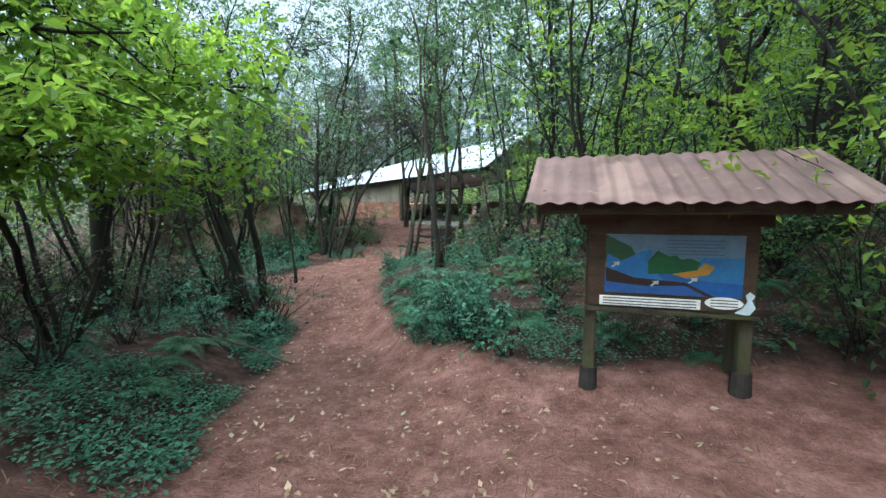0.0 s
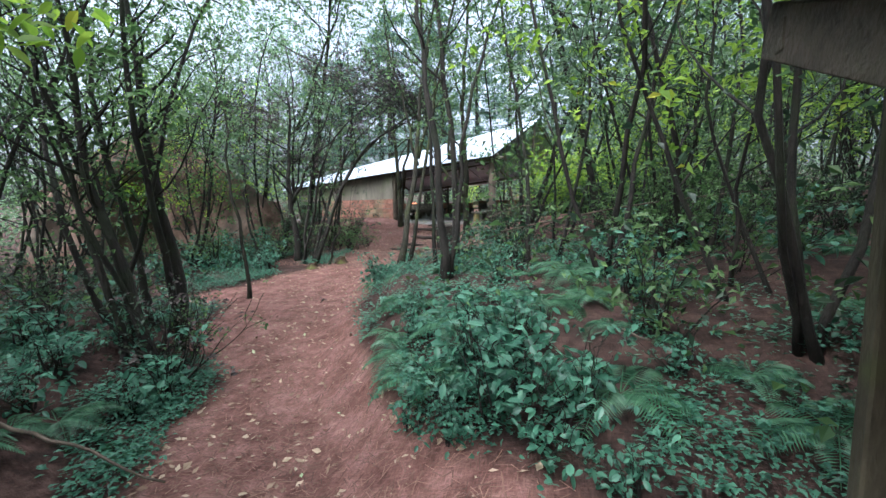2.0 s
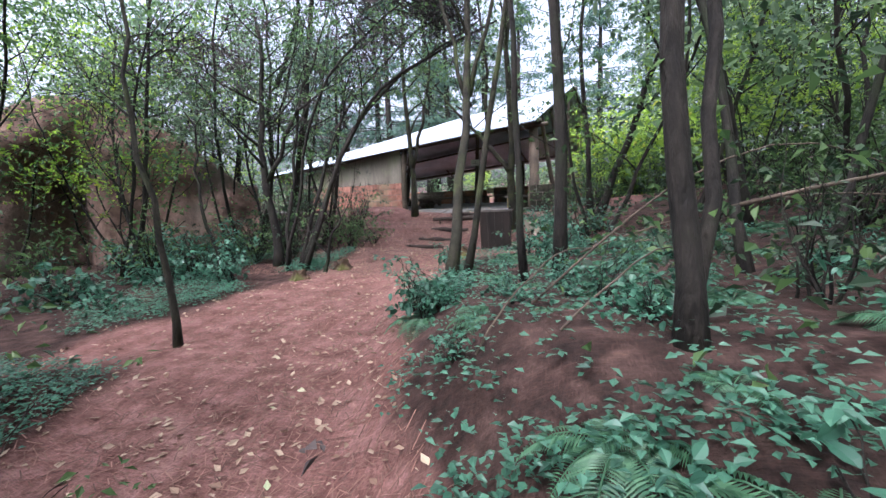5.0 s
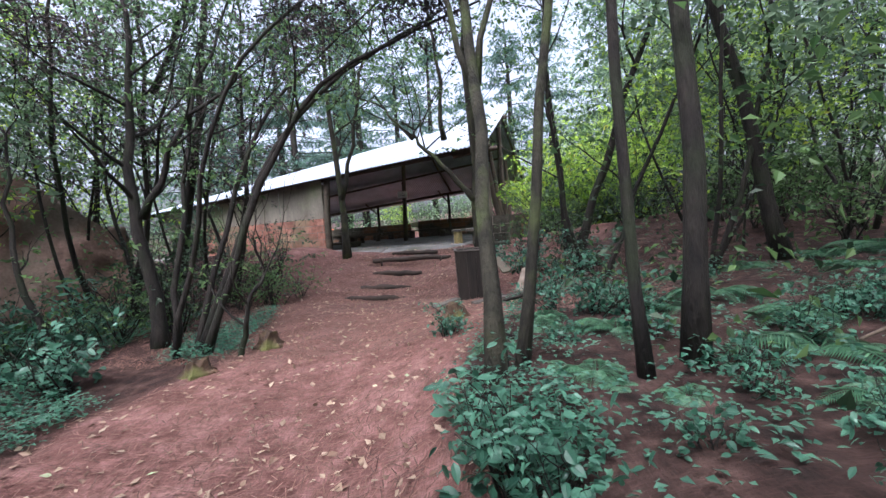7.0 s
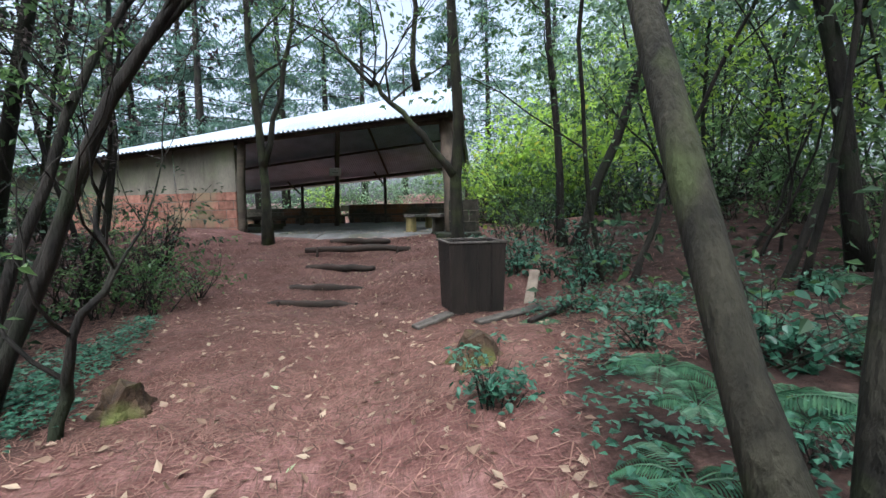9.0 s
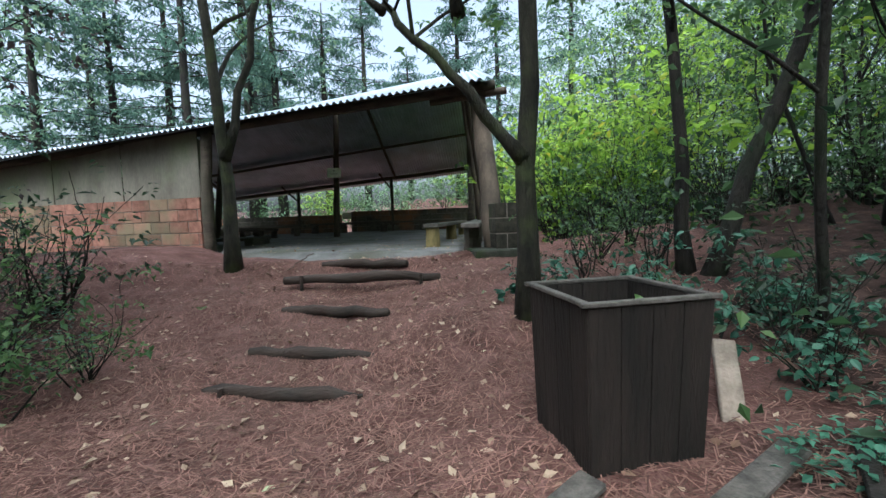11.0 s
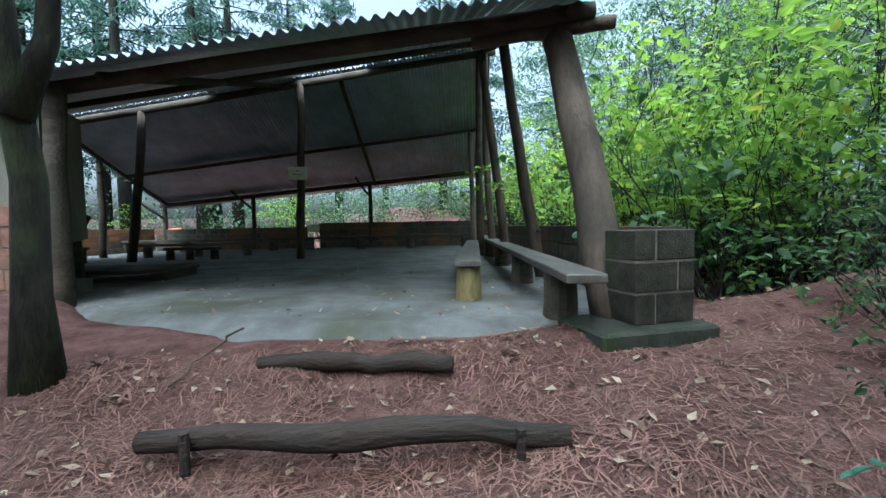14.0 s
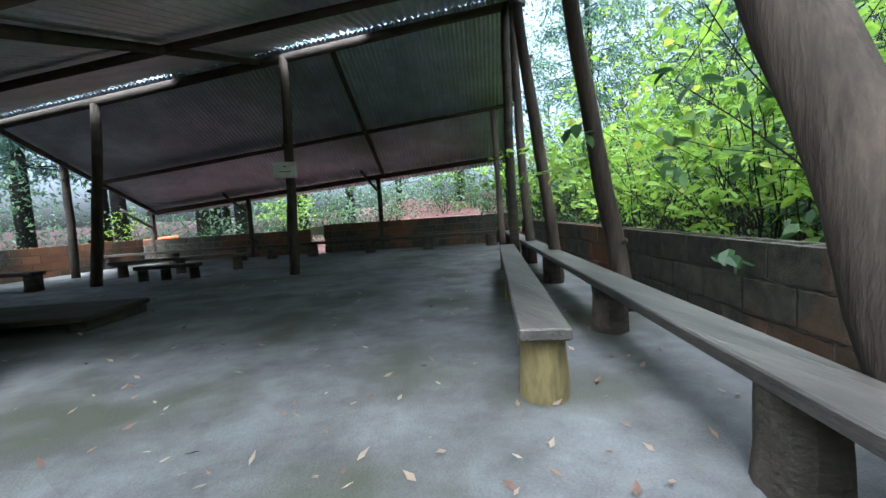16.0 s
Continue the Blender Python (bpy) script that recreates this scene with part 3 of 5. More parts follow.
    # grey panel that closes the front above the block wall
    for i in range(9):
        b = Build()
        xc = -6.06 - i * 0.80
        xa = xc - 0.788
        ya, yc = front_wall_y(xa) + 0.012 * (i % 2), front_wall_y(xc) + 0.012 * (i % 2)
        za, zc = eave_z(xa) + 0.02, eave_z(xc) + 0.02
        lo = 0.965
        base = len(b.v)
        for dy in (0, 0.012):
            b.v += [(xa, ya + dy, lo), (xc, yc + dy, lo), (xc, yc + dy, zc), (xa, ya + dy, za)]
        b.f += [tuple(base + k for k in f) for f in ((0, 1, 2, 3), (7, 6, 5, 4), (0, 4, 5, 1), (1, 5, 6, 2), (2, 6, 7, 3), (3, 7, 4, 0))]
        part("panel", b, M_SHEET, s, "grey weathered boarding")
    b = Build()
    for dx in (0, 0.012):
        b.v += [(-6.12 + dx, 19.0, 0.55), (-6.2 + dx, 19.75, 0.62), (-6.2 + dx, 19.75, 1.95), (-6.12 + dx, 19.0, 2.0)]
    b.f += [(0, 1, 2, 3), (7, 6, 5, 4), (0, 4, 5, 1), (1, 5, 6, 2), (2, 6, 7, 3), (3, 7, 4, 0)]
    part("end_panel", b, M_SHEET, s, "grey weathered boarding")
    return s


make_shelter()


def make_slab():
    """Cast floor with a ragged front edge."""
    rng = random.Random(5)
    b = Build()
    front = []
    n = 70
    for i in range(n + 1):
        x = -14.2 + 13.32 * i / n
        front.append((x, slab_edge(x) + rng.uniform(-0.05, 0.05)))
    rows = [0, 0.03, 0.12, 0.35, 0.7, 1.0]
    for t in rows:
        for x, y in front:
            z = 0.0 + (-0.09 if t == 0 else 0.0) + 0.006 * noise.noise(Vector((x, y + t * 9, 0)))
            b.v.append((x + 0.19 * (back_y(x) - y) * t * smooth01(-4.5, -0.9, x), y + (back_y(x) - y) * t, z))
    w = n + 1
    for j in range(len(rows) - 1):
        for i in range(n):
            b.f.append((j * w + i, j * w + i + 1, (j + 1) * w + i + 1, (j + 1) * w + i))
    base = len(b.v)
    for x, y in front:
        b.v.append((x, y - 0.02, -0.4))
    for i in range(n):
        b.f.append((base + i, base + i + 1, i + 1, i))
    tagged(part("floor", b, M_CONC), "worn pale concrete floor with mossy stains", "floor", kind="structure")


make_slab()


def block_wall(name, label, a, c, courses, mat, hollow=False, z0=0.0, thick=0.15, length=0.40, rise=0.205, climb=0.0):
    """Blocks laid in bond on a mortar core, from a to c."""
    a, c = Vector((*a, 0)), Vector((*c, 0))
    d = c - a
    run = d.length
    ang = math.degrees(math.atan2(d.y, d.x))
    root = Build().box(pose((a.x + c.x) / 2, (a.y + c.y) / 2, z0 + courses * rise / 2 - 0.105, 0, 0, ang), run - 0.02, thick - 0.02, courses * rise + 0.19 - (0.07 if hollow else 0))
    wall = tagged(part(name, root, M_MORTAR), label, "wall", kind="structure")
    cache = {}
    rng = random.Random(len(name) + courses)

    def block_mesh(ln, open_top):
        key = (round(ln, 2), open_top)
        if key not in cache:
            b = Build()
            if not open_top:
                b.box(Matrix(), ln - 0.014, thick, rise - 0.014, 0.006)
            else:
                h = rise - 0.014
                for yy in (-1, 1):
                    b.box(pose(0, yy * (thick / 2 - 0.015), 0), ln - 0.014, 0.03, h, 0.004)
                for xx in (-0.5, 0, 0.5):
                    b.box(pose(xx * (ln - 0.045), 0, 0), 0.03, thick - 0.061, h - 0.004)
                b.box(pose(0, 0, -h / 2 + 0.02), ln - 0.08, thick - 0.062, 0.03)
            cache[key] = b.mesh("block", mat)
        return cache[key]
    for k in range(courses):
        s = -(length / 2 if k % 2 else 0)
        while s < run - 0.03:
            s0, s1 = max(s, 0), min(s + length, run)
            if s1 - s0 > 0.06:
                ob = new("block", block_mesh(s1 - s0, hollow and k == courses - 1))
                p = a + d.normalized() * ((s0 + s1) / 2)
                ob.matrix_basis = pose(p.x + rng.uniform(-0.003, 0.003), p.y + rng.uniform(-0.003, 0.003), z0 + (k + 0.5) * rise, 0, 0, ang + rng.uniform(-0.4, 0.4))
                ob.parent = wall
            s += length
    if climb:
        wall.matrix_basis = Matrix.Translation(a) @ Matrix.Rotation(radians(climb), 4, Vector((-d.y, d.x, 0)).normalized()) @ Matrix.Translation(-a)
    return wall


block_wall("wall_front", "low front wall of reddish blocks with pale joints", (-10.8, front_wall_y(-10.8)), (-6.02, front_wall_y(-6.02)), 5, M_BLOCK, z0=-0.06)
block_wall("wall_side", "low side wall of hollow grey blocks", (-0.92, 17.0), (1.12, 27.9), 3, M_GREYBLOCK, hollow=True, z0=0.0, rise=0.222, length=0.42, thick=0.17)
block_wall("wall_stub", "mossy block pier beside the corner post", (-1.42, 16.86), (-0.95, 16.9), 4, M_PIER, z0=-0.17, thick=0.30, length=0.34)
block_wall("wall_back", "low back wall of dark blocks", (1.05, back_y(1.05)), (-4.72, back_y(-4.72)), 4, M_GREYBLOCK, z0=0.0, rise=0.215)
block_wall("wall_back_low", "lower stretch of the dark back wall", (-5.12, back_y(-5.12)), (-10.3, back_y(-10.3)), 4, M_GREYBLOCK, z0=-0.02, rise=0.19)
block_wall("wall_left", "low outer wall of dark blocks", (-10.4, back_y(-10.4)), (-13.4, 22.2), 4, M_GREYBLOCK, z0=-0.05)

kerb = Build().box(pose(-1.3, 16.86, -0.06, 0, 0, 4), 0.85, 0.55, 0.2, 0.02)
tagged(part("kerb", kerb, surface("mossy_concrete", (0.014, 0.017, 0.011), (0.036, 0.038, 0.029), scale=6, rough=0.95, bump=0.4, third=(0.022, 0.032, 0.012), big=2)), "mossy concrete kerb under the bench", "kerb", kind="structure")


def bench(label, a, c, seat, width, supports, thick=0.07, mat=M_PLANK, smat=M_DARKWOOD, sr=0.14, round_ends=True):
    """A plank from a to c on upright log stumps."""
    a, c = Vector((*a, 0)), Vector((*c, 0))
    d = c - a
    ang = math.degrees(math.atan2(d.y, d.x))
    t = thing("bench", label, "bench", "benches in the shelter", at=(a.x, a.y, 0))
    inv = Matrix.Translation((-a.x, -a.y, 0))
    b = Build().box(inv @ pose((a.x + c.x) / 2, (a.y + c.y) / 2, seat - thick / 2, 0, 0, ang - 90), width, d.length, thick, 0.008)
    part("seat", b, mat, t)
    rng = random.Random(int(a.x * 31 + a.y * 17))
    for s in supports:
        p = a + d * s - a
        bb = Build().tube([p + Vector((0, 0, -0.02)), p + Vector((0.004, 0, seat * 0.3)), p + Vector((0, 0.005, seat * 0.7)), p + Vector((0, 0, seat - thick))], [sr * 1.05, sr, sr * 0.97, sr], 14, wob=0.04, rng=rng)
        part("stump", bb, smat, t, smooth=False)
    return t


bench("long grey plank bench on dark stumps", (-1.75, 16.66), (0.45, 27.4), 0.39, 0.25, (0.06, 0.225, 0.42, 0.62, 0.82, 0.97), thick=0.06, sr=0.125)
bench("grey plank bench on a yellowed log stump", (-2.17, 18.0), (-0.93, 22.8), 0.38, 0.24, (0.03, 0.5, 0.97), thick=0.06, smat=M_LOGSEAT, sr=0.115)
bench("dark plank bench along the back wall", (0.2, 27.5), (-6.2, 28.55), 0.40, 0.30, (0.03, 0.30, 0.55, 0.80, 0.98), mat=M_DARKWOOD)
bench("dark plank bench along the back wall", (-6.7, 28.6), (-11.0, 29.35), 0.40, 0.30, (0.05, 0.5, 0.95), mat=M_DARKWOOD)
bench("short low plank bench on two stumps", (-6.55, 25.0), (-7.75, 25.15), 0.30, 0.26, (0.08, 0.55, 0.92), sr=0.09, mat=M_DARKWOOD)
bench("short dark plank bench near the low wall", (-8.9, 26.3), (-6.0, 26.2), 0.36, 0.28, (0.08, 0.5, 0.92), sr=0.10, mat=M_DARKWOOD)
bench("dark plank bench along the low side wall", (-9.3, 24.9), (-11.8, 25.4), 0.36, 0.30, (0.05, 0.5, 0.95), mat=M_DARKWOOD)


def low_table():
    t = thing("low_table", "low dark wooden platform on the slab", "table", at=(-6.66, 21.2, 0))
    part("tabletop", Build().box(pose(0, 0, 0.14, 0, 0, -5), 1.8, 1.0, 0.06, 0.01), M_DARKWOOD, t)
    for x in (-0.75, 0.75):
        part("leg", Build().box(pose(x, 0, 0.055, 0, 0, -5), 0.2, 0.9, 0.11, 0.01), M_DARKWOOD, t)
    k = thing("concrete_block", "grey concrete block on the slab edge", "block", at=(-6.5, 19.85, 0))
    part("body", Build().box(pose(0, 0, 0.08, 0, 0, -18), 0.5, 0.2, 0.16, 0.008), M_CONC, k)
    p = thing("carved_post", "dark forked stump post beside the platform", "post", at=(-6.75, 20.4, 0))
    part("trunk", Build().tube([(0, 0, 0), (0.01, 0, 0.4), (0, 0.01, 0.62)], [0.11, 0.1, 0.09], 10), M_DARKWOOD, p)
    part("prong", Build().tube([(0, 0, 0.5), (-0.12, 0, 0.8), (-0.14, 0, 0.95)], [0.06, 0.05, 0.04], 8), M_DARKWOOD, p)
    part("prong", Build().tube([(0, 0, 0.5), (0.12, 0, 0.78), (0.2, 0, 0.9)], [0.06, 0.05, 0.035], 8), M_DARKWOOD, p)


low_table()


def card(name, label, m, w, h, mat, bars=()):
    c = thing(name, label, "sign", at=m.translation)
    inv = Matrix.Translation(-m.translation)
    part("sheet", Build().box(inv @ m, w, 0.012, h, 0.003), mat, c)
    for (x, z, bw, bh) in bars:
        part("print", Build().box(inv @ m @ pose(x, -0.009, z), bw, 0.004, bh), M_INK, c)
    return c


card("notice", "small white notice nailed to the ridge post", pose(-4.55, 24.06, 1.90, 0, 0, 8), 0.40, 0.28, M_WHITE, ((0, 0.06, 0.05, 0.02), (0, -0.03, 0.2, 0.012)))
card("paper", "cream paper in the gap of the back wall", pose(-4.92, back_y(-4.92) + 0.02, 0.68, 0, 0, -9), 0.38, 0.26, M_CREAM)


def pipes():
    for i, (a, c) in enumerate((((-11.0, 34.0, 0.75), (-15.0, 35.0, 0.45)), ((-11.3, 34.5, 0.5), (-15.5, 34.2, 0.5)))):
        t = thing("orange_pipe", "orange plastic pipe lying on the far bank", "pipe", "pipes on the bank")
        part("pipe", Build().tube([a, c], [0.06, 0.06], 8), M_ORANGE, t)


pipes()


# ---------------------------------------------------------------- steps
def step_log(a, c, r, seed, z, pegs=False):
    rng = random.Random(seed)
    a, c = Vector((*a, z)), Vector((*c, z))
    t = thing("step_log", "weathered log set as a step in the soil", "step", "log steps", at=tuple(a))
    pts = [(c - a) * (i / 10) + Vector((0, 0.02 * math.sin(i), rng.uniform(-0.015, 0.015) + 0.02 * math.sin(i * 0.31))) for i in range(11)]
    rad = [r * (0.72 + 0.28 * math.sin(math.pi * (0.12 + 0.76 * i / 10))) * rng.uniform(0.9, 1.1) for i in range(11)]
    part("log", Build().tube(pts, rad, 10, wob=0.09, rng=rng), M_LOGSTEP, t, smooth=True)
    if pegs:
        for s in (0.12, 0.88):
            o = (c - a) * s + Vector((0, -r * 1.1, 0))
            part("peg", Build().tube([o + Vector((0, 0, -0.2)), o + Vector((0, 0.01, 0.055))], [0.022, 0.02], 7), M_LOGSTEP, t)
    return t


step_log((-4.12, 14.39), (-2.8, 14.02), 0.05, 1, -0.73, pegs=True)
step_log((-3.95, 14.88), (-2.9, 14.58), 0.055, 2, -0.62)
step_log((-3.88, 15.66), (-2.8, 15.29), 0.055, 3, -0.43)
step_log((-4.02, 16.28), (-2.23, 15.95), 0.058, 4, -0.19, pegs=True)
step_log((-3.7, 16.95), (-2.58, 16.68), 0.055, 5, -0.11)


# ---------------------------------------------------------------- litter bin and planks
def litter_bin():
    t = thing("litter_bin", "dark stained tapered wooden litter bin, open and empty", "bin", at=(-1.69, 13.1, 0))
    z0, z1 = height(-1.69, 13.1) - 0.06, 0.11
    top, bot = 0.285, 0.262
    m = pose(0, 0, 0, 0, 0, 5)
    for ux, uy in ((1, 0), (-1, 0), (0, 1), (0, -1)):
        sx, sy = -uy, ux
        for k in range(4):
            b = Build()
            f0, f1 = -1 + k * 0.5 + 0.008, -1 + (k + 1) * 0.5 - 0.008
            pts = []
            for inn in (0.0, 0.022):
                for f, z, w in ((f0, z0, bot), (f1, z0, bot), (f1, z1, top), (f0, z1, top)):
                    q = Vector((ux * (w - inn) + sx * f * (w - 0.004), uy * (w - inn) + sy * f * (w - 0.004), z))
                    pts.append(tuple(m @ q))
            b.v = pts
            b.f = [(0, 1, 2, 3), (7, 6, 5, 4), (0, 4, 5, 1), (1, 5, 6, 2), (2, 6, 7, 3), (3, 7, 4, 0)]
            part("board", b, M_BIN, t)
        part("rim", Build().box(m @ pose(ux * (top - 0.005), uy * (top - 0.005), z1 + 0.012, 0, 0, 90 if ux else 0), 2 * top + 0.05 * (1 if uy else -1) , 0.034, 0.02, 0.004), M_RIM, t, "worn pale rim")
    part("base", Build().box(m @ pose(0, 0, z0 + 0.06), 2 * bot - 0.05, 2 * bot - 0.05, 0.03), M_BIN, t)


litter_bin()


def plank(label, a, c, w, th, mat, lean=0.0):
    a, c = Vector(a), Vector(c)
    t = thing("plank", label, "plank", at=tuple(a))
    d = c - a
    m = Matrix.LocRotScale(d / 2, d.to_track_quat("Y", "Z"), None) @ pose(0, 0, 0, 0, lean, 0)
    part("board", Build().box(m, w, d.length, th, 0.006), mat, t)


def on(x, y, up=0.0):
    return (x, y, height(x, y) + up)


plank("mossy plank leaning down beside the tree", on(-1.33, 14.98, 0.2), on(-1.15, 14.25, 0.04), 0.15, 0.03, M_MOSSPLANK, 12)
plank("broken grey board lying by the bin", on(-2.3, 12.55, 0.03), on(-1.95, 12.75, 0.05), 0.12, 0.03, M_RIM)
plank("broken grey board lying by the bin", on(-1.75, 12.45, 0.03), on(-1.05, 12.8, 0.04), 0.11, 0.03, M_RIM)
plank("thin dark board on the soil", on(-1.35, 12.2, 0.03), on(-0.75, 12.8, 0.03), 0.06, 0.03, M_BIN)
plank("pale split board standing in the soil", on(-1.08, 13.08, -0.03), on(-0.92, 13.36, 0.3), 0.11, 0.04, M_PALEWOOD, 5)


# ---------------------------------------------------------------- information board
def information_board():
    t = thing("information_board", "wooden information board with a painted panel under a red tin roof", "sign", at=(3.48, 3.66, 0))
    m = pose(0, 0, 0, 0, 0.3, 2)
    w, h, zc = 1.30, 0.84, 0.51
    part("backboard", Build().box(m @ pose(0, 0.0, zc), w, 0.03, h, 0.006), M_SIGNWOOD, t)
    for x in (-0.6, -0.2, 0.2, 0.6):
        part("batten", Build().box(m @ pose(x * w / 1.3 * 0.98, -0.02, zc + h / 2 - 0.06), w / 4 - 0.02, 0.012, 0.11, 0.003), M_SIGNWOOD, t)
    part("ledge", Build().box(m @ pose(0, -0.03, zc - h / 2 - 0.02), w + 0.04, 0.10, 0.035, 0.005), M_SIGNPOST, t)
    pw, ph, pc = 1.06, 0.52, zc - 0.03
    panel = part("panel", Build().box(m @ pose(0.02, -0.025, pc), pw, 0.012, ph, 0.003), flat("panel_sky_blue", (0.12, 0.19, 0.27), 0.35), t, "printed landscape with blue water")
    def blot(name, pts, col, lift):
        b = Build()
        q = [m @ Vector((0.02 + x * pw / 2, -0.033 - lift, pc + z * ph / 2)) for x, z in pts]
        q2 = [v + (m.to_3x3() @ Vector((0, 0.002, 0))) for v in q]
        n = len(q)
        b.v = [tuple(v) for v in q + q2]
        b.f = [tuple(range(n)), tuple(reversed(range(n, 2 * n)))] + [(i, i + n, (i + 1) % n + n, (i + 1) % n) for i in range(n)]
        return part(name, b, flat("print_" + name, [0.6 * c for c in col], 0.35), panel)
    blot("lake", ((-1, -0.15), (1, -0.02), (1, -0.99), (-1, -0.99)), (0.04, 0.16, 0.50), 0.0)
    blot("sea", ((0.42, 0.28), (1, 0.28), (1, -0.55), (0.2, -0.45)), (0.07, 0.26, 0.58), 0.001)
    blot("slope", ((-1, 0.98), (-0.62, 0.6), (-0.5, 0.2), (-0.72, -0.12), (-1, 0.05)), (0.05, 0.14, 0.07), 0.002)
    blot("river", ((-0.98, 0.35), (-0.75, 0.1), (-0.45, 0.45), (-0.3, 0.5), (-0.32, -0.1), (-0.1, -0.5), (-0.6, -0.75), (-0.98, -0.5)), (0.06, 0.25, 0.62), 0.003)
    blot("earth", ((-1, -0.12), (-0.55, -0.45), (0.2, -0.55), (0.62, -0.98), (-0.1, -0.98), (-0.98, -0.6)), (0.05, 0.03, 0.03), 0.004)
    blot("channel", ((-0.95, -0.62), (-0.4, -0.72), (0.2, -0.66), (0.5, -0.98), (-0.95, -0.98)), (0.05, 0.15, 0.45), 0.005)
    blot("wood", ((-0.35, -0.3), (-0.36, 0.12), (-0.22, 0.48), (-0.05, 0.3), (0.05, 0.34), (0.12, 0.2), (0.25, 0.25), (0.4, 0.12), (0.36, -0.15), (0.0, -0.28)), (0.03, 0.15, 0.06), 0.006)
    blot("beach", ((0.0, -0.28), (0.36, -0.13), (0.45, 0.1), (0.6, 0.0), (0.52, -0.28), (0.2, -0.4)), (0.62, 0.33, 0.05), 0.007)
    for ax, az in ((-0.85, 0.0), (-0.25, -0.6), (0.3, -0.45)):
        blot("arrow", ((ax - 0.06, az - 0.1), (ax, az), (ax - 0.03, az + 0.05), (ax + 0.07, az + 0.08), (ax + 0.06, az - 0.06), (ax + 0.02, az - 0.03), (ax - 0.03, az - 0.12)), (0.75, 0.75, 0.75), 0.009)
    for k in range(5):
        blot("print_line", ((-0.1, 0.84 - k * 0.11), (0.72 - 0.06 * (k % 2), 0.84 - k * 0.11), (0.72 - 0.06 * (k % 2), 0.80 - k * 0.11), (-0.1, 0.80 - k * 0.11)), (0.12, 0.2, 0.32), 0.009)
    strip = part("strip", Build().box(m @ pose(-0.15, -0.036, zc - h / 2 + 0.06), 0.80, 0.010, 0.085, 0.003), M_WHITE, t, "white caption strip")
    for k in range(3):
        part("print_line", Build().box(m @ pose(-0.15, -0.043, zc - h / 2 + 0.035 + k * 0.025), 0.74, 0.003, 0.009), M_INK, strip)
    oval = Build()
    ring = [(m @ Vector((0.42 + 0.14 * math.cos(a * math.pi / 12), -0.045, zc - h / 2 + 0.085 + 0.05 * math.sin(a * math.pi / 12)))) for a in range(24)]
    oval.v = [tuple(v) for v in ring] + [tuple(v + Vector((0, 0.012, 0))) for v in ring]
    oval.f = [tuple(range(24))] + [(i, i + 24, (i + 1) % 24 + 24, (i + 1) % 24) for i in range(24)]
    ov = part("label_oval", oval, M_WHITE, t, "white oval label")
    for k in range(3):
        part("print_line", Build().box(m @ pose(0.42, -0.048, zc - h / 2 + 0.06 + k * 0.025), 0.2, 0.003, 0.008), M_INK, ov)
    plaque = Build()
    shape = ((0.50, 0.02), (0.60, 0.0), (0.645, 0.07), (0.615, 0.13), (0.635, 0.17), (0.60, 0.2), (0.57, 0.17), (0.585, 0.12), (0.55, 0.06))
    q = [m @ Vector((x, -0.05, zc - h / 2 - 0.01 + z)) for x, z in shape]
    plaque.v = [tuple(v) for v in q] + [tuple(v + Vector((0, 0.01, 0))) for v in q]
    k = len(q)
    plaque.f = [tuple(range(k))] + [(i, i + k, (i + 1) % k + k, (i + 1) % k) for i in range(k)]
    part("plaque", plaque, flat("pale_blue_plaque", (0.55, 0.66, 0.74), 0.4), t, "pale blue cut-out shape")
    # posts
    for x in (-0.62, 0.62):
        gz = height(3.48 + x, 3.75)
        part("post", Build().box(m @ pose(x, 0.07, (1.1 + gz) / 2), 0.10, 0.10, 1.1 - gz, 0.012), M_SIGNPOST, t)
        foot = part("foot", Build().tube([m @ Vector((x, 0.07, gz - 0.06)), m @ Vector((x, 0.07, gz + 0.2))], [0.088, 0.08], 10), M_TAR, t, "black tarred post foot")
        part("stay", Build().box(m @ pose(x + 0.02, 0.42, (1.2 + gz) / 2, 0, 0, 0), 0.085, 0.085, 1.2 - gz, 0.01), M_SIGNPOST, t)
    for x in (-0.75, 0.0, 0.75):
        part("rafter", Build().box(m @ pose(x, -0.12, 1.18, 22, 0, 0), 0.05, 1.05, 0.07, 0.006), M_DARKWOOD, t)
    part("roof_beam", Build().box(m @ pose(0, -0.47, 0.99), 2.16, 0.07, 0.12, 0.01), M_DARKWOOD, t)
    part("roof_beam", Build().box(m @ pose(0, 0.20, 1.25), 2.16, 0.07, 0.12, 0.01), M_DARKWOOD, t)
    part("gable_board", Build().box(m @ pose(-1.06, -0.14, 1.12, 22, 0, 0), 0.03, 0.98, 0.18, 0.006), M_DARKWOOD, t)
    def corner(s, u):
        return m @ Vector((-1.15 + 2.3 * s, 0.35 - 1.08 * u, 1.45 - 0.43 * u))
    part("roof_sheet", corrugated(corner, 16, 0.011, 3, per=8), M_REDTIN, t, "faded red corrugated tin")
    rng = random.Random(8)
    for k in range(14):
        s, u = rng.random() * 0.95, rng.random() * 0.9
        lf = thing("fallen_leaf", "dry brown leaf on the red tin roof", "leaf", "leaves on the sign roof")
        b = Build().leaf(Matrix.Translation((3.48, 3.66, 0)) @ (corner(s, u) + Vector((0, 0, 0.026))), (rng.uniform(-1, 1), rng.uniform(-1, 1), 0), (0, -0.3, 1), rng.uniform(0.05, 0.1), 0.035, -0.1)
        part("blade", b, L_FALLEN, lf)


information_board()

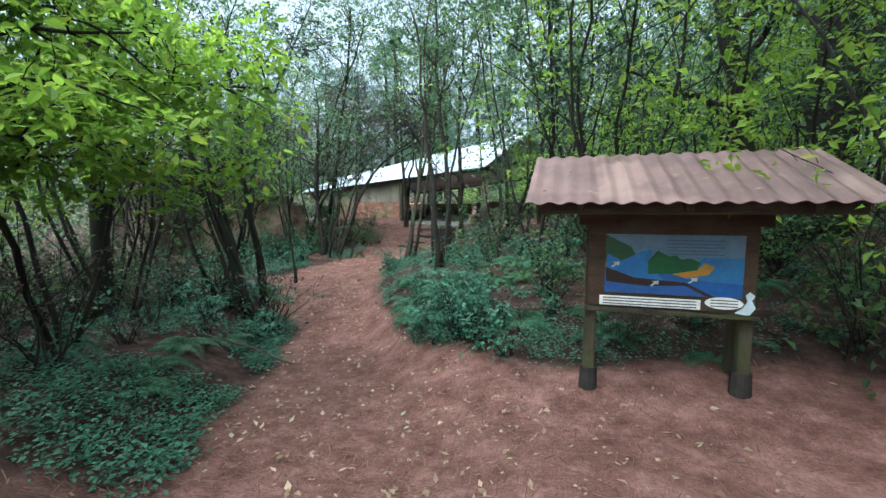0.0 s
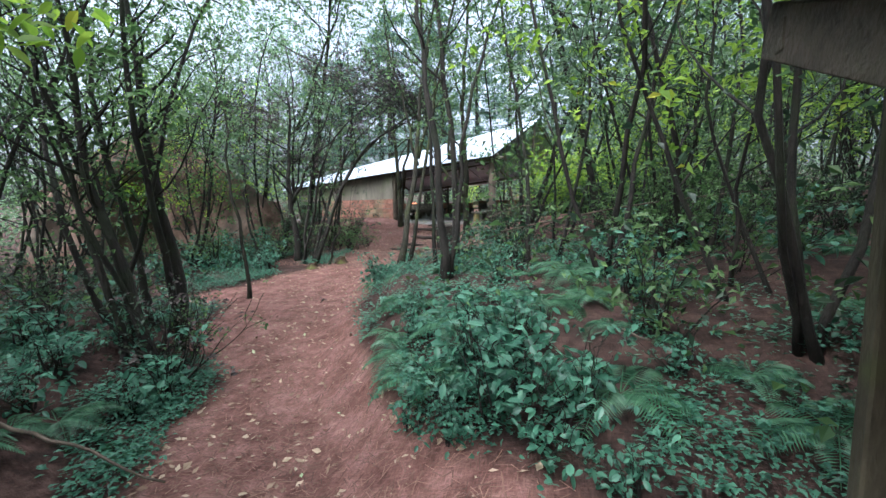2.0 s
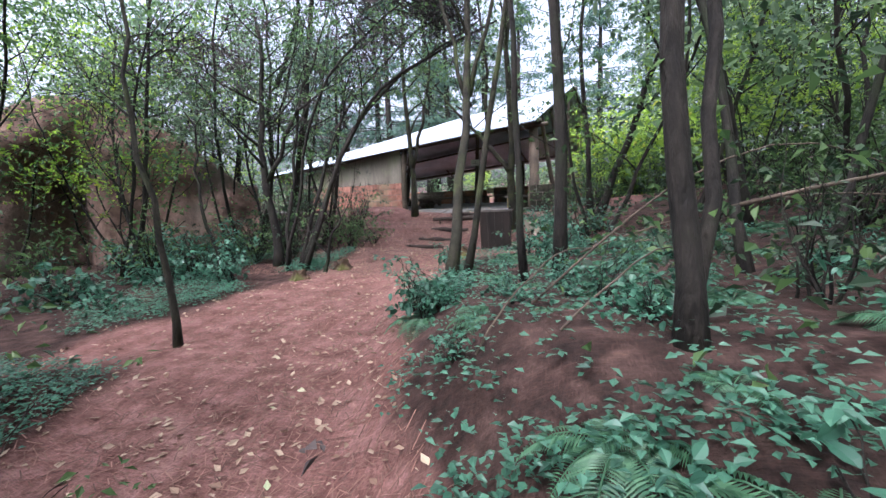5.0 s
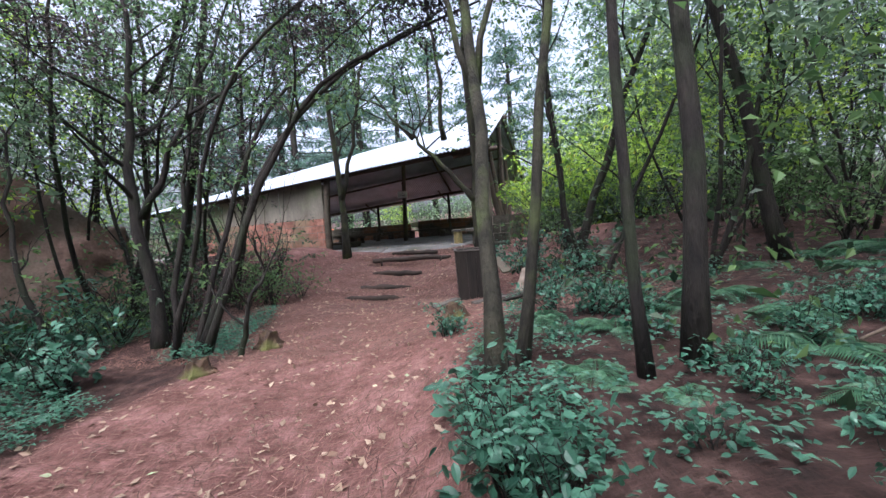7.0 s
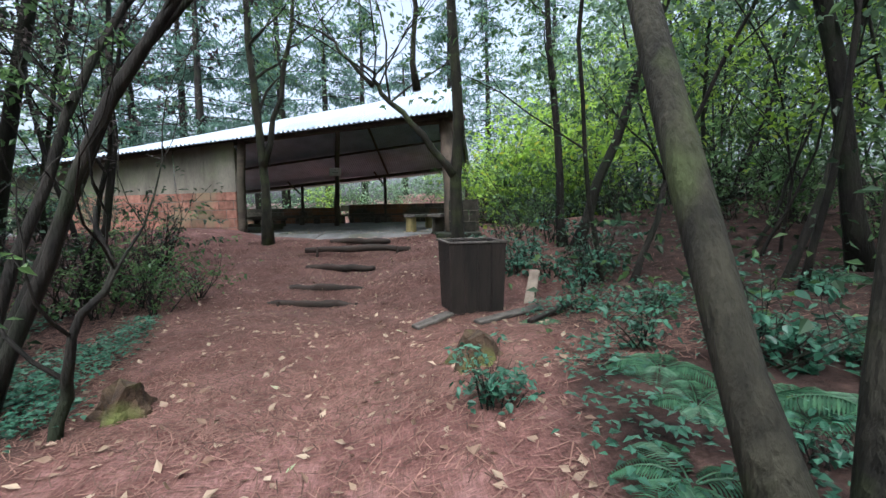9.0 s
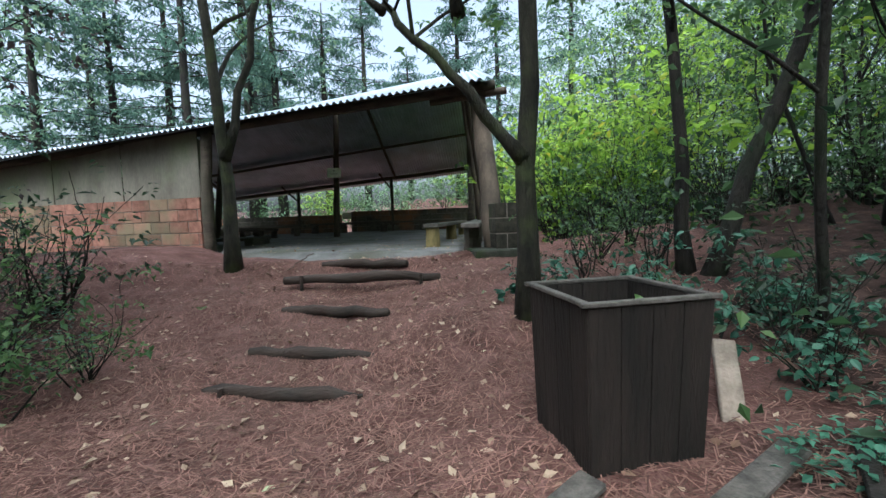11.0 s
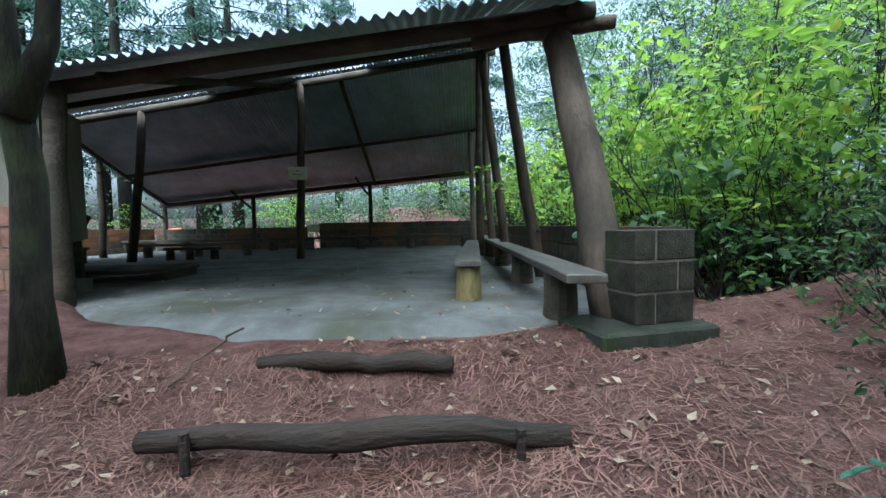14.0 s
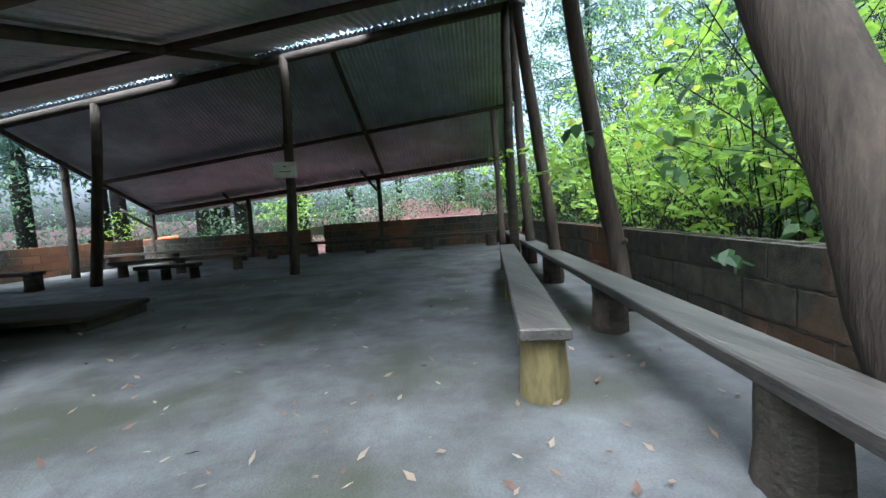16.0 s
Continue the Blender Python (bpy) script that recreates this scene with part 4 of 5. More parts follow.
# ---------------------------------------------------------------- trees
def branch(b, rng, p, d, length, r, seg=6, curl=0.25, up=0.15, n=6, tips=None, depth=1):
    """A crooked limb from p along d; its ends are gathered in tips."""
    pts, rad = [Vector(p)], [r]
    d = Vector(d).normalized()
    for i in range(seg):
        d = (d + Vector((rng.uniform(-curl, curl), rng.uniform(-curl, curl), rng.uniform(-curl, curl) * 0.6 + up * 0.5))).normalized()
        pts.append(pts[-1] + d * (length / seg))
        rad.append(max(0.003, r * (1 - 0.85 * (i + 1) / seg)))
    b.tube(pts, rad, n, caps=False)
    if tips is not None:
        for i in range(2, len(pts)):
            tips.append((pts[i], d.copy(), i / seg))
    if depth > 0:
        for k in range(rng.randint(2, 4)):
            i = rng.randint(2, seg)
            q = Vector((rng.uniform(-1, 1), rng.uniform(-1, 1), rng.uniform(-0.3, 0.8)))
            branch(b, rng, pts[i], d * 0.6 + q * 0.8, length * rng.uniform(0.3, 0.55), rad[i] * 0.6, 4, curl * 1.3, up, max(4, n - 2), tips, depth - 1)
    return pts


def over_path(p):
    """Low in the space above the path."""
    d = p.x - lerp(PATH_X, p.y)
    return -1.0 < d < 1.5 and p.y < 17 and p.z < height(p.x, p.y) + 2.6


def leaves_round(b, rng, tips, count, size, spread, flat_bias=0.6, fine=False, broad=(0.4, 0.6), root=None):
    """Leaves in small sprays round the twig ends."""
    if not tips:
        return
    k = 0
    while k < count:
        p, d, s = tips[rng.randrange(len(tips))]
        c = p + Vector((rng.gauss(0, spread), rng.gauss(0, spread), rng.gauss(0, spread * 0.6)))
        if root is not None and over_path(c + root):
            k += 3
            continue
        ax = Vector((rng.uniform(-1, 1), rng.uniform(-1, 1), rng.uniform(-0.5, 0.4))).normalized()
        for j in range(rng.randint(4, 9)):
            o = c + ax * (j * size * 0.5) + Vector((rng.gauss(0, size * 0.3), rng.gauss(0, size * 0.3), rng.gauss(0, size * 0.2)))
            dd = Vector((rng.uniform(-1, 1), rng.uniform(-1, 1), rng.uniform(-0.7, 0.3)))
            up = Vector((rng.gauss(0, 0.5), rng.gauss(0, 0.5), flat_bias + 0.2))
            s2 = size * rng.uniform(0.6, 1.3)
            (b.oval if size > 0.1 or fine else b.blade)(o, dd, up, s2, s2 * rng.uniform(*broad), rng.uniform(0.0, 0.35))
            k += 1


def stem_points(base, top, bend, rng, n=12):
    base, top = Vector(base), Vector(top)
    out = []
    for i in range(n + 1):
        t = i / n
        w = Vector((rng.uniform(-1, 1), rng.uniform(-1, 1), 0)) * 0.04 + Vector((math.sin(t * 9 + base.x * 3), math.cos(t * 8 + base.y * 3), 0)) * 0.09 * t
        out.append(base.lerp(top, t) + Vector(bend) * math.sin(math.pi * t) + (w if 0 < i else Vector()))
    return out


def make_tree(label, base, stems, limbs=8, limb_len=1.6, leaf_mat=L_MID, count=900, size=0.07, spread=0.25, bark=M_BARK, seed=1, low=0.45, group="", n=9, twigs=1, name="tree", girth=0.74):
    """stems: list of (offset at base, top, bend, radius)."""
    rng = random.Random(seed)
    t = thing(name, label, "tree", group, at=base)
    tips = []
    for si, (off, top, bend, r) in enumerate(stems):
        r = r * girth
        b = Build()
        pts = stem_points(Vector(off) + Vector((0, 0, -0.15)), top, bend, rng)
        m = len(pts)
        rad = [r * (1.5 if i == 0 else 1.06 if i == 1 else 1.0) * (1 - 0.72 * i / (m - 1)) for i in range(m)]
        b.tube(pts, rad, n, wob=0.07, rng=rng)
        tip_here = []
        for k in range(limbs):
            i = min(m - 2, int((low + (1 - low) * (k + rng.random()) / limbs) * (m - 1)))
            a = rng.uniform(0, 2 * math.pi)
            branch(b, rng, pts[i], (math.cos(a), math.sin(a), rng.uniform(0.3, 1.2)), limb_len * rng.uniform(0.6, 1.25), rad[i] * 0.5, 6, 0.3, 0.2, 6, tip_here, twigs)
        tip_here.append((pts[-1], Vector((0, 0, 1)), 1.0))
        tips += tip_here
        part("trunk" if si == 0 else "stem", b, bark, t, smooth=True)
    if count:
        c = Build()
        leaves_round(c, rng, tips, count, size, spread, root=Vector(base))
        part("crown", c, leaf_mat, t)
    return t


def gz(x, y):
    return (x, y, height(x, y))


make_tree("slender leaning young tree standing in the bare soil", gz(-3.96, 8.13), [((0, 0, 0), (-0.85, 0.25, 4.6), (0.12, 0, 0), 0.05)], 5, 1.0, L_MID, 572, 0.06, 0.2, M_MOSS, 11, low=0.55)
make_tree("crooked many-stemmed tree at the path's edge", gz(-2.5, 5.3), [((0, 0, 0), (-0.9, -0.2, 4.4), (-0.15, 0, 0), 0.09), ((-0.2, -0.15, 0), (-1.5, -0.1, 3.8), (0.1, 0, 0), 0.06), ((-0.1, 0.15, 0), (-0.7, -0.9, 4.2), (-0.1, 0, 0), 0.045), ((-0.35, 0.1, 0), (-1.7, 0.2, 4.0), (0.1, 0, 0), 0.045)], 8, 1.2, L_MID, 2200, 0.065, 0.35, M_BARK, 12, low=0.4)
make_tree("dark curved tree on the fern bank", gz(0.19, 6.97), [((0, 0, 0), (-0.75, 0.5, 5.0), (0.16, 0, 0), 0.075), ((0.02, 0.12, 0), (0.6, 0.9, 4.2), (-0.1, 0, 0), 0.05)], 6, 1.3, L_MID, 1320, 0.06, 0.3, M_BARK, 13, low=0.45)
make_tree("forked mossy tree beside the path", gz(-1.58, 9.47), [((0, 0, 0), (0.0, 2.6, 7.4), (0, 0.35, 0), 0.085), ((0.03, 1.15, 2.35), (1.0, 2.6, 7.4), (0.0, 0, 0), 0.04), ((0.03, 1.1, 2.2), (-1.3, 2.0, 7.2), (-0.05, 0, 0), 0.038), ((0.14, 0.1, 0), (1.3, 1.2, 7.5), (0.0, 0, 0), 0.055)], 8, 2.0, L_MID, 4200, 0.085, 0.45, M_MOSS, 14, low=0.45)
make_tree("tall dark slender tree on the slope", gz(-0.4, 9.45), [((0, 0, 0), (-0.5, 0.0, 8.0), (0.1, 0, 0), 0.085), ((-0.33, -0.15, 0), (-0.5, 0.2, 7.2), (-0.1, 0, 0), 0.05)], 9, 2.0, L_MID, 3600, 0.085, 0.45, M_BARK, 15, low=0.42)
make_tree("clump of arching stems bent over the path", gz(-4.95, 11.45), [((0, 0, 0), (3.1, 1.3, 4.2), (-0.35, 0, 0.7), 0.068), ((0.12, -0.1, 0), (3.5, 0.6, 3.9), (-0.4, 0, 0.8), 0.062), ((-0.1, 0.1, 0), (2.0, 1.9, 4.7), (-0.4, 0, 0.5), 0.055), ((-0.3, 0.0, 0), (0.4, 0.9, 5.0), (-0.2, 0, 0), 0.055), ((0.62, -0.2, 0), (0.95, -0.1, 1.25), (0, 0, 0), 0.05), ((-0.12, -0.2, 0), (2.6, -0.2, 4.3), (-0.45, 0, 0.7), 0.045)], 6, 1.3, L_MID, 3600, 0.07, 0.35, M_BARK, 16, low=0.4)
make_tree("dark upright tree with a broken limb", gz(-5.6, 11.7), [((0, 0, 0), (-0.35, 0.3, 4.6), (-0.05, 0, 0), 0.12), ((-0.13, 0.1, 1.75), (1.1, 0.3, 3.3), (0, 0, 0.25), 0.06)], 7, 1.5, L_DARK, 1540, 0.06, 0.35, M_BARK, 17, low=0.4)
make_tree("thin leaning dead stem in the undergrowth", gz(-6.13, 10.96), [((0, 0, 0), (-0.75, 0.2, 2.9), (-0.1, 0, 0), 0.055)], 3, 0.7, L_MID, 60, 0.06, 0.2, M_BARK, 18)
make_tree("lichen-spotted forked tree in front of the shelter", gz(-4.82, 16.92), [((0, 0, 0), (-0.3, 0.1, 7.2), (0.06, 0, 0), 0.12), ((-0.02, 0, 1.55), (1.1, 0.3, 6.5), (0.06, 0, 0), 0.075)], 8, 2.0, L_MID, 3400, 0.08, 0.4, M_MOSS, 19, low=0.32)
make_tree("mossy forked tree by the steps", gz(-1.62, 14.63), [((0, 0, 0), (0.1, 0.0, 8.0), (-0.02, 0, 0), 0.125), ((0.0, 0, 1.45), (-1.3, 0.3, 2.9), (-0.15, 0, 0.2), 0.075), ((-1.1, 0.25, 2.7), (-2.2, 0.6, 3.6), (0, 0, 0.1), 0.04), ((-0.5, 0.1, 2.6), (-0.9, 0.3, 6.8), (0.1, 0, 0), 0.055)], 8, 2.2, L_MID, 4200, 0.085, 0.45, M_MOSS, 20, low=0.5)
make_tree("dark tree leaning away up the slope", gz(0.2, 14.9), [((0, 0, 0), (2.7, -0.2, 6.6), (-0.15, 0, 0), 0.11), ((-0.1, 0.15, 0), (-0.2, 0.4, 7.0), (-0.12, 0, 0), 0.09)], 6, 1.5, L_MID, 4000, 0.085, 0.45, M_BARK, 21, low=0.35)
make_tree("thick leaning trunk behind the information board", gz(5.2, 7.3), [((0, 0, 0), (-1.0, 0.3, 6.8), (0.1, 0, 0), 0.19)], 9, 2.2, L_MID, 2200, 0.085, 0.5, M_BARK, 22, low=0.3, girth=1.0)
make_tree("massive dark tree up the slope", gz(6.6, 8.7), [((0, 0, 0), (0.2, 0.3, 8.5), (0.1, 0, 0), 0.42)], 12, 2.8, L_MID, 3000, 0.09, 0.6, M_BARK, 23, low=0.2, girth=1.0)
make_tree("dense dark-leaved tree at the path's edge", gz(-3.1, 6.1), [((0, 0, 0), (-0.5, -0.3, 5.2), (0.15, 0, 0), 0.1), ((-0.25, -0.2, 0), (-1.3, -0.2, 4.8), (0.1, 0, 0), 0.075), ((0.2, -0.25, 0), (0.3, -0.9, 5.0), (0.1, 0, 0), 0.065), ((-0.1, -0.4, 0), (-0.6, -1.3, 4.6), (0.1, 0, 0), 0.06)], 9, 1.1, L_MID, 2400, 0.065, 0.32, M_BARK, 25, low=0.5)
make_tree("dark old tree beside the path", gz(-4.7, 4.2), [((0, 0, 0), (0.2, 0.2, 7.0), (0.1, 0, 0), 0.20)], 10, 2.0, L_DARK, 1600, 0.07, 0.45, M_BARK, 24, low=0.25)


# trees added for shade: crowns above the view dim the sign and the steps
for label, x, y, top, seed in (("unseen tall tree, its high crown added to shade the clearing", 6.0, 2.6, (-1.6, 0.6, 8.5), 41), ("unseen tall tree, its high crown added to shade the clearing", 0.9, -2.2, (1.4, 2.4, 8.8), 42), ("unseen tall tree, its high crown added to shade the clearing", 5.4, -2.0, (-1.2, 2.0, 8.6), 43),
                               ("tall tree, its high crown added to shade the steps", -7.4, 14.3, (1.9, -0.5, 8.8), 44), ("tall tree, its high crown added to shade the steps", 2.3, 12.6, (-2.2, 0.2, 8.8), 45)):
    make_tree(label, gz(x, y), [((0, 0, 0), top, (0.2, 0.1, 0), 0.13), ((0.05, 0, 4.2), (top[0] * 1.7, top[1] * 1.5 - 1.2, 7.6), (0.1, 0.1, 0), 0.07)], 9, 2.8, L_MID, 5200, 0.11, 0.6, M_BARK, seed, low=0.62)


for x, y, top, seed in ((-7.3, 13.2, (0.8, -0.4, 6.2), 51), (-6.4, 14.6, (0.3, 0.3, 6.6), 52), (-8.4, 10.9, (0.9, 0.2, 6.0), 53), (-9.6, 14.6, (0.6, 0.2, 7.0), 54)):
    make_tree("grey twiggy tree hung with dry vines", gz(x, y), [((0, 0, 0), top, (0.3, 0.1, 0), 0.07), ((0.15, 0.1, 0), (top[0] - 1.4, 0.6, 5.4), (-0.2, 0, 0), 0.05), ((-0.1, -0.1, 0), (top[0] + 1.1, -0.6, 5.0), (0.2, 0, 0.3), 0.045)], 10, 1.7, (L_DRYTWIG, L_MID)[seed % 2], 5200, 0.07, 0.4, M_BARK, seed, low=0.3, group="twiggy trees")


def near_boughs():
    """Low leafy boughs that hang into the clearing."""
    t = thing("hanging_boughs_tree", "tree with low bright-leaved boughs over the clearing", "tree", at=gz(-3.0, 1.4))
    rng = random.Random(31)
    b = Build()
    b.tube(stem_points((0, 0, -0.2), (0.2, 0.2, 5.5), (0.1, 0, 0), rng), [0.16 - 0.01 * i for i in range(13)], 10, wob=0.06, rng=rng)
    part("trunk", b, M_BARK, t, smooth=True)
    for k, (z0, end, r) in enumerate((((2.5), (2.35, 0.9, 2.85), 0.032), ((1.8), (2.0, 0.55, 1.95), 0.028), ((2.9), (1.6, 1.7, 3.3), 0.03), ((2.2), (1.0, 1.7, 2.6), 0.024), ((3.1), (1.5, 0.2, 3.5), 0.03), ((2.3), (2.95, 1.6, 2.5), 0.03), ((2.0), (2.6, 0.25, 2.25), 0.028), ((1.7), (2.3, 1.5, 1.75), 0.022))):
        bb, tips = Build(), []
        a, e = Vector((0.08, 0.05, z0)), Vector(end)
        pts = [a.lerp(e, i / 8) + Vector((0, 0, 0.18 * math.sin(math.pi * i / 8) + rng.uniform(-0.03, 0.03))) for i in range(9)]
        bb.tube(pts, [r * (1 - 0.09 * i) for i in range(9)], 7)
        for i in range(3, 9):
            for q in range(2):
                branch(bb, rng, pts[i], (rng.uniform(-0.6, 1), rng.uniform(-1, 1), rng.uniform(-0.6, 0.5)), rng.uniform(0.35, 0.8), r * 0.4, 5, 0.3, 0.0, 5, tips, 1)
        bough = part("bough", bb, M_BARK, t, smooth=True)
        c = Build()
        leaves_round(c, rng, tips, 1150, 0.095, 0.15, 0.9, True)
        part("foliage", c, L_BRIGHT, bough)


near_boughs()

# forest round about: six kinds, then copies
PROTO = []
for k, (mat, hgt, r, cnt, size, lab) in enumerate((
        (L_MID, 6.5, 0.055, 2600, 0.085, "slender crooked forest tree with a thin green crown"),
        (L_MID, 7.5, 0.075, 3000, 0.09, "tall forest tree with spreading limbs"),
        (L_DARK, 6.0, 0.06, 2600, 0.085, "dark-leaved many-stemmed forest tree"),
        (L_BRIGHT, 5.5, 0.05, 2600, 0.09, "young bright-leaved forest tree"),
        (L_FAR, 8.5, 0.08, 3000, 0.12, "tall forest tree with haze-paled leaf colour"))):
    rr = random.Random(100 + k)
    stems = []
    for q in range((3, 2, 4, 3, 2)[k]):
        stems.append(((rr.uniform(-0.25, 0.25), rr.uniform(-0.25, 0.25), 0), (rr.uniform(-1.7, 1.7), rr.uniform(-1.7, 1.7), hgt * rr.uniform(0.75, 1.0)), (rr.uniform(-0.8, 0.8), rr.uniform(-0.8, 0.8), 0), r * 0.85 * rr.uniform(0.6, 1.0)))
    PROTO.append(make_tree(lab, (0, 0, -60 - k), stems, 6, 1.9, mat, cnt, size, 0.4, M_BARK, 200 + k, low=0.3, group="forest trees", n=6))

PLACED = []


def clear_of(x, y, r):
    d = x - lerp(PATH_X, y)
    if y < 19 and -2.2 < d < (3.4 if 4 < y < 13 else 2.2):
        return False
    if y < 4.5 and -3.0 < d < 4.0:
        return False
    if 14 < y < 19.5 and -5.5 < x < 0.8:
        return False
    if 16.5 < y < 32.5 and -15.5 < x < 3.2:
        return False
    if -7.5 < x < 0.2 and 6.2 < y < 17 and d < 0:
        return False
    return all((x - a) ** 2 + (y - c) ** 2 > (r + s) ** 2 for a, c, s in PLACED)


rng = random.Random(77)
tries = 0
while len(PLACED) < 165 and tries < 6000:
    tries += 1
    if tries < 2500:
        x, y = rng.uniform(-13, 13), rng.uniform(-4, 31)
    else:
        x, y = rng.uniform(-26, 26), rng.uniform(-10, 46)
    if clear_of(x, y, 0.55):
        PLACED.append((x, y, 0.55 if abs(x) < 13 else 1.1))
for i, (x, y, s) in enumerate(PLACED):
    k = i % 5
    # far copies mostly take the kind whose leaf colour has haze painted in
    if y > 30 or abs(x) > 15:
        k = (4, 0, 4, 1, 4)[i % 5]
    src = PROTO[k]
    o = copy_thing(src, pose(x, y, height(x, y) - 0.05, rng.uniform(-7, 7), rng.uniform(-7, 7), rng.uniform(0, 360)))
for o in PROTO:
    for c in list(o.children_recursive) + [o]:
        bpy.data.objects.remove(c)


# pines behind the shelter
def make_pine(seed, hgt):
    rr = random.Random(seed)
    t = thing("pine_tree", "tall pine with drooping blue-green needles", "tree", "pines behind the shelter", at=(0, 0, -90))
    b = Build()
    b.tube([(0, 0, -0.3), (0.1, 0, hgt * 0.4), (0.05, 0.1, hgt * 0.75), (0, 0, hgt)], [0.3, 0.22, 0.13, 0.03], 9, wob=0.05, rng=rr)
    c = Build()
    for k in range(64):
        z = hgt * rr.uniform(0.28, 0.98)
        a = rr.uniform(0, 6.28)
        ln = (1 - z / hgt) * 4.0 + 0.8
        e = Vector((math.cos(a) * ln, math.sin(a) * ln, z - 0.12 * ln))
        s = Vector((0, 0, z))
        b.tube([s, s.lerp(e, 0.5) + Vector((0, 0, 0.12)), e], [0.04, 0.025, 0.008], 5, caps=False)
        for q in range(42):
            f = rr.uniform(0.25, 1.02)
            o = s.lerp(e, f) + Vector((rr.gauss(0, 0.2), rr.gauss(0, 0.2), rr.gauss(0, 0.1)))
            c.leaf(o, (rr.gauss(0, 1), rr.gauss(0, 1), -0.9), (rr.gauss(0, 1), rr.gauss(0, 1), 0.4), rr.uniform(0.3, 0.55), 0.09, 0.3)
    part("trunk", b, M_BARK, t, smooth=True)
    part("crown", c, L_PINE, t)
    return t


pines = [make_pine(1, 17), make_pine(2, 14)]
for i, (x, y) in enumerate(((-16, 38), (-12.5, 42), (-9.5, 37), (-20, 34), (-5, 44), (1.5, 40), (5.5, 45), (-14, 48), (-24, 44), (-1.5, 52), (9, 39), (-18.5, 37), (-11, 36.5), (-7.2, 40), (-13.5, 35))):
    copy_thing(pines[i % 2], pose(x, y, height(x, y), 0, 0, i * 67))
for o in pines:
    for c in list(o.children_recursive) + [o]:
        bpy.data.objects.remove(c)


# far woods: uncounted foliage that closes the view, with haze put into its colour
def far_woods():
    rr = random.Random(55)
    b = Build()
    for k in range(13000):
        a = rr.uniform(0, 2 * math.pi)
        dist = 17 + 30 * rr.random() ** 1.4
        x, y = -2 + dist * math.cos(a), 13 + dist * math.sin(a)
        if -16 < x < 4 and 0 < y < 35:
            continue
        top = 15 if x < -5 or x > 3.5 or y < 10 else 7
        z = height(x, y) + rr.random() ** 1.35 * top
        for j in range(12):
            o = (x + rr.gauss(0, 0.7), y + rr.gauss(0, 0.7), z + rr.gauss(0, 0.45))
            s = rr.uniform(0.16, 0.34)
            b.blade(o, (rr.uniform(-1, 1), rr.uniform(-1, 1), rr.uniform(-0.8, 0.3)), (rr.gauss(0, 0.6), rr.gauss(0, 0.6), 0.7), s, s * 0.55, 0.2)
    tagged(part("far_woods", b, L_FAR), "far forest foliage, its green paled to stand for haze", "foliage", kind="stuff")


def thicket():
    """Uncounted leafy brushwood between the trees, away from the path and the shelter."""
    rr = random.Random(56)
    b, c = Build(), Build()
    k = 0
    while k < 7500:
        x, y = rr.uniform(-20, 16), rr.uniform(-8, 37)
        d = x - lerp(PATH_X, y)
        if (y < 19 and -2.6 < d < 2.2) or (y < 5 and -4 < d < 4.6) or (13.5 < y < 17.5 and -6.2 < x < -0.4) or (16.4 < y < 31.6 and -15 < x < 0.4 + 0.19 * (y - 17)) or (-8 < x < 0 and 7.5 < y < 17.5 and d < 0):
            k += 0.2
            continue
        far = min(1.0, (abs(d) - 2) / 6)
        z = height(x, y) + rr.random() ** 1.6 * (1.2 + 3.6 * far)
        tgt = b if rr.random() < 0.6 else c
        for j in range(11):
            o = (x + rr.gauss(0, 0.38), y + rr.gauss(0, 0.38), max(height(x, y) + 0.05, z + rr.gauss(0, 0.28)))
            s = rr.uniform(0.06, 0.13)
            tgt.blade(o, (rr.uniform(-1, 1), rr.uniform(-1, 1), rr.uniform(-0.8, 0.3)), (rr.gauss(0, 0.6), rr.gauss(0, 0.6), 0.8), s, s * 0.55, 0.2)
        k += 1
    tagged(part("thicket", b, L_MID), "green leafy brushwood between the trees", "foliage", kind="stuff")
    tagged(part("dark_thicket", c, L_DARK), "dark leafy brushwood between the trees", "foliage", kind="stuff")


thicket()
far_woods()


# ---------------------------------------------------------------- undergrowth
def make_shrub(seed, mat, size, count, hgt, label, name="shrub", wide=0.5, spread=0.12, broad=(0.45, 0.65)):
    rr = random.Random(seed)
    t = thing(name, label, "shrub", "undergrowth shrubs", at=(0, 0, -70))
    b, tips = Build(), []
    for k in range(9):
        a = rr.uniform(0, 6.28)
        branch(b, rr, (rr.gauss(0, 0.06), rr.gauss(0, 0.06), -0.05), (math.cos(a) * wide, math.sin(a) * wide, 1.0), hgt * rr.uniform(0.6, 1.1), 0.012, 6, 0.25, 0.1, 5, tips, 1)
    part("woody_stem", b, M_BARK, t)
    c = Build()
    leaves_round(c, rr, tips, count, size, spread, 0.9, size > 0.08, broad)
    part("foliage", c, mat, t)
    return t


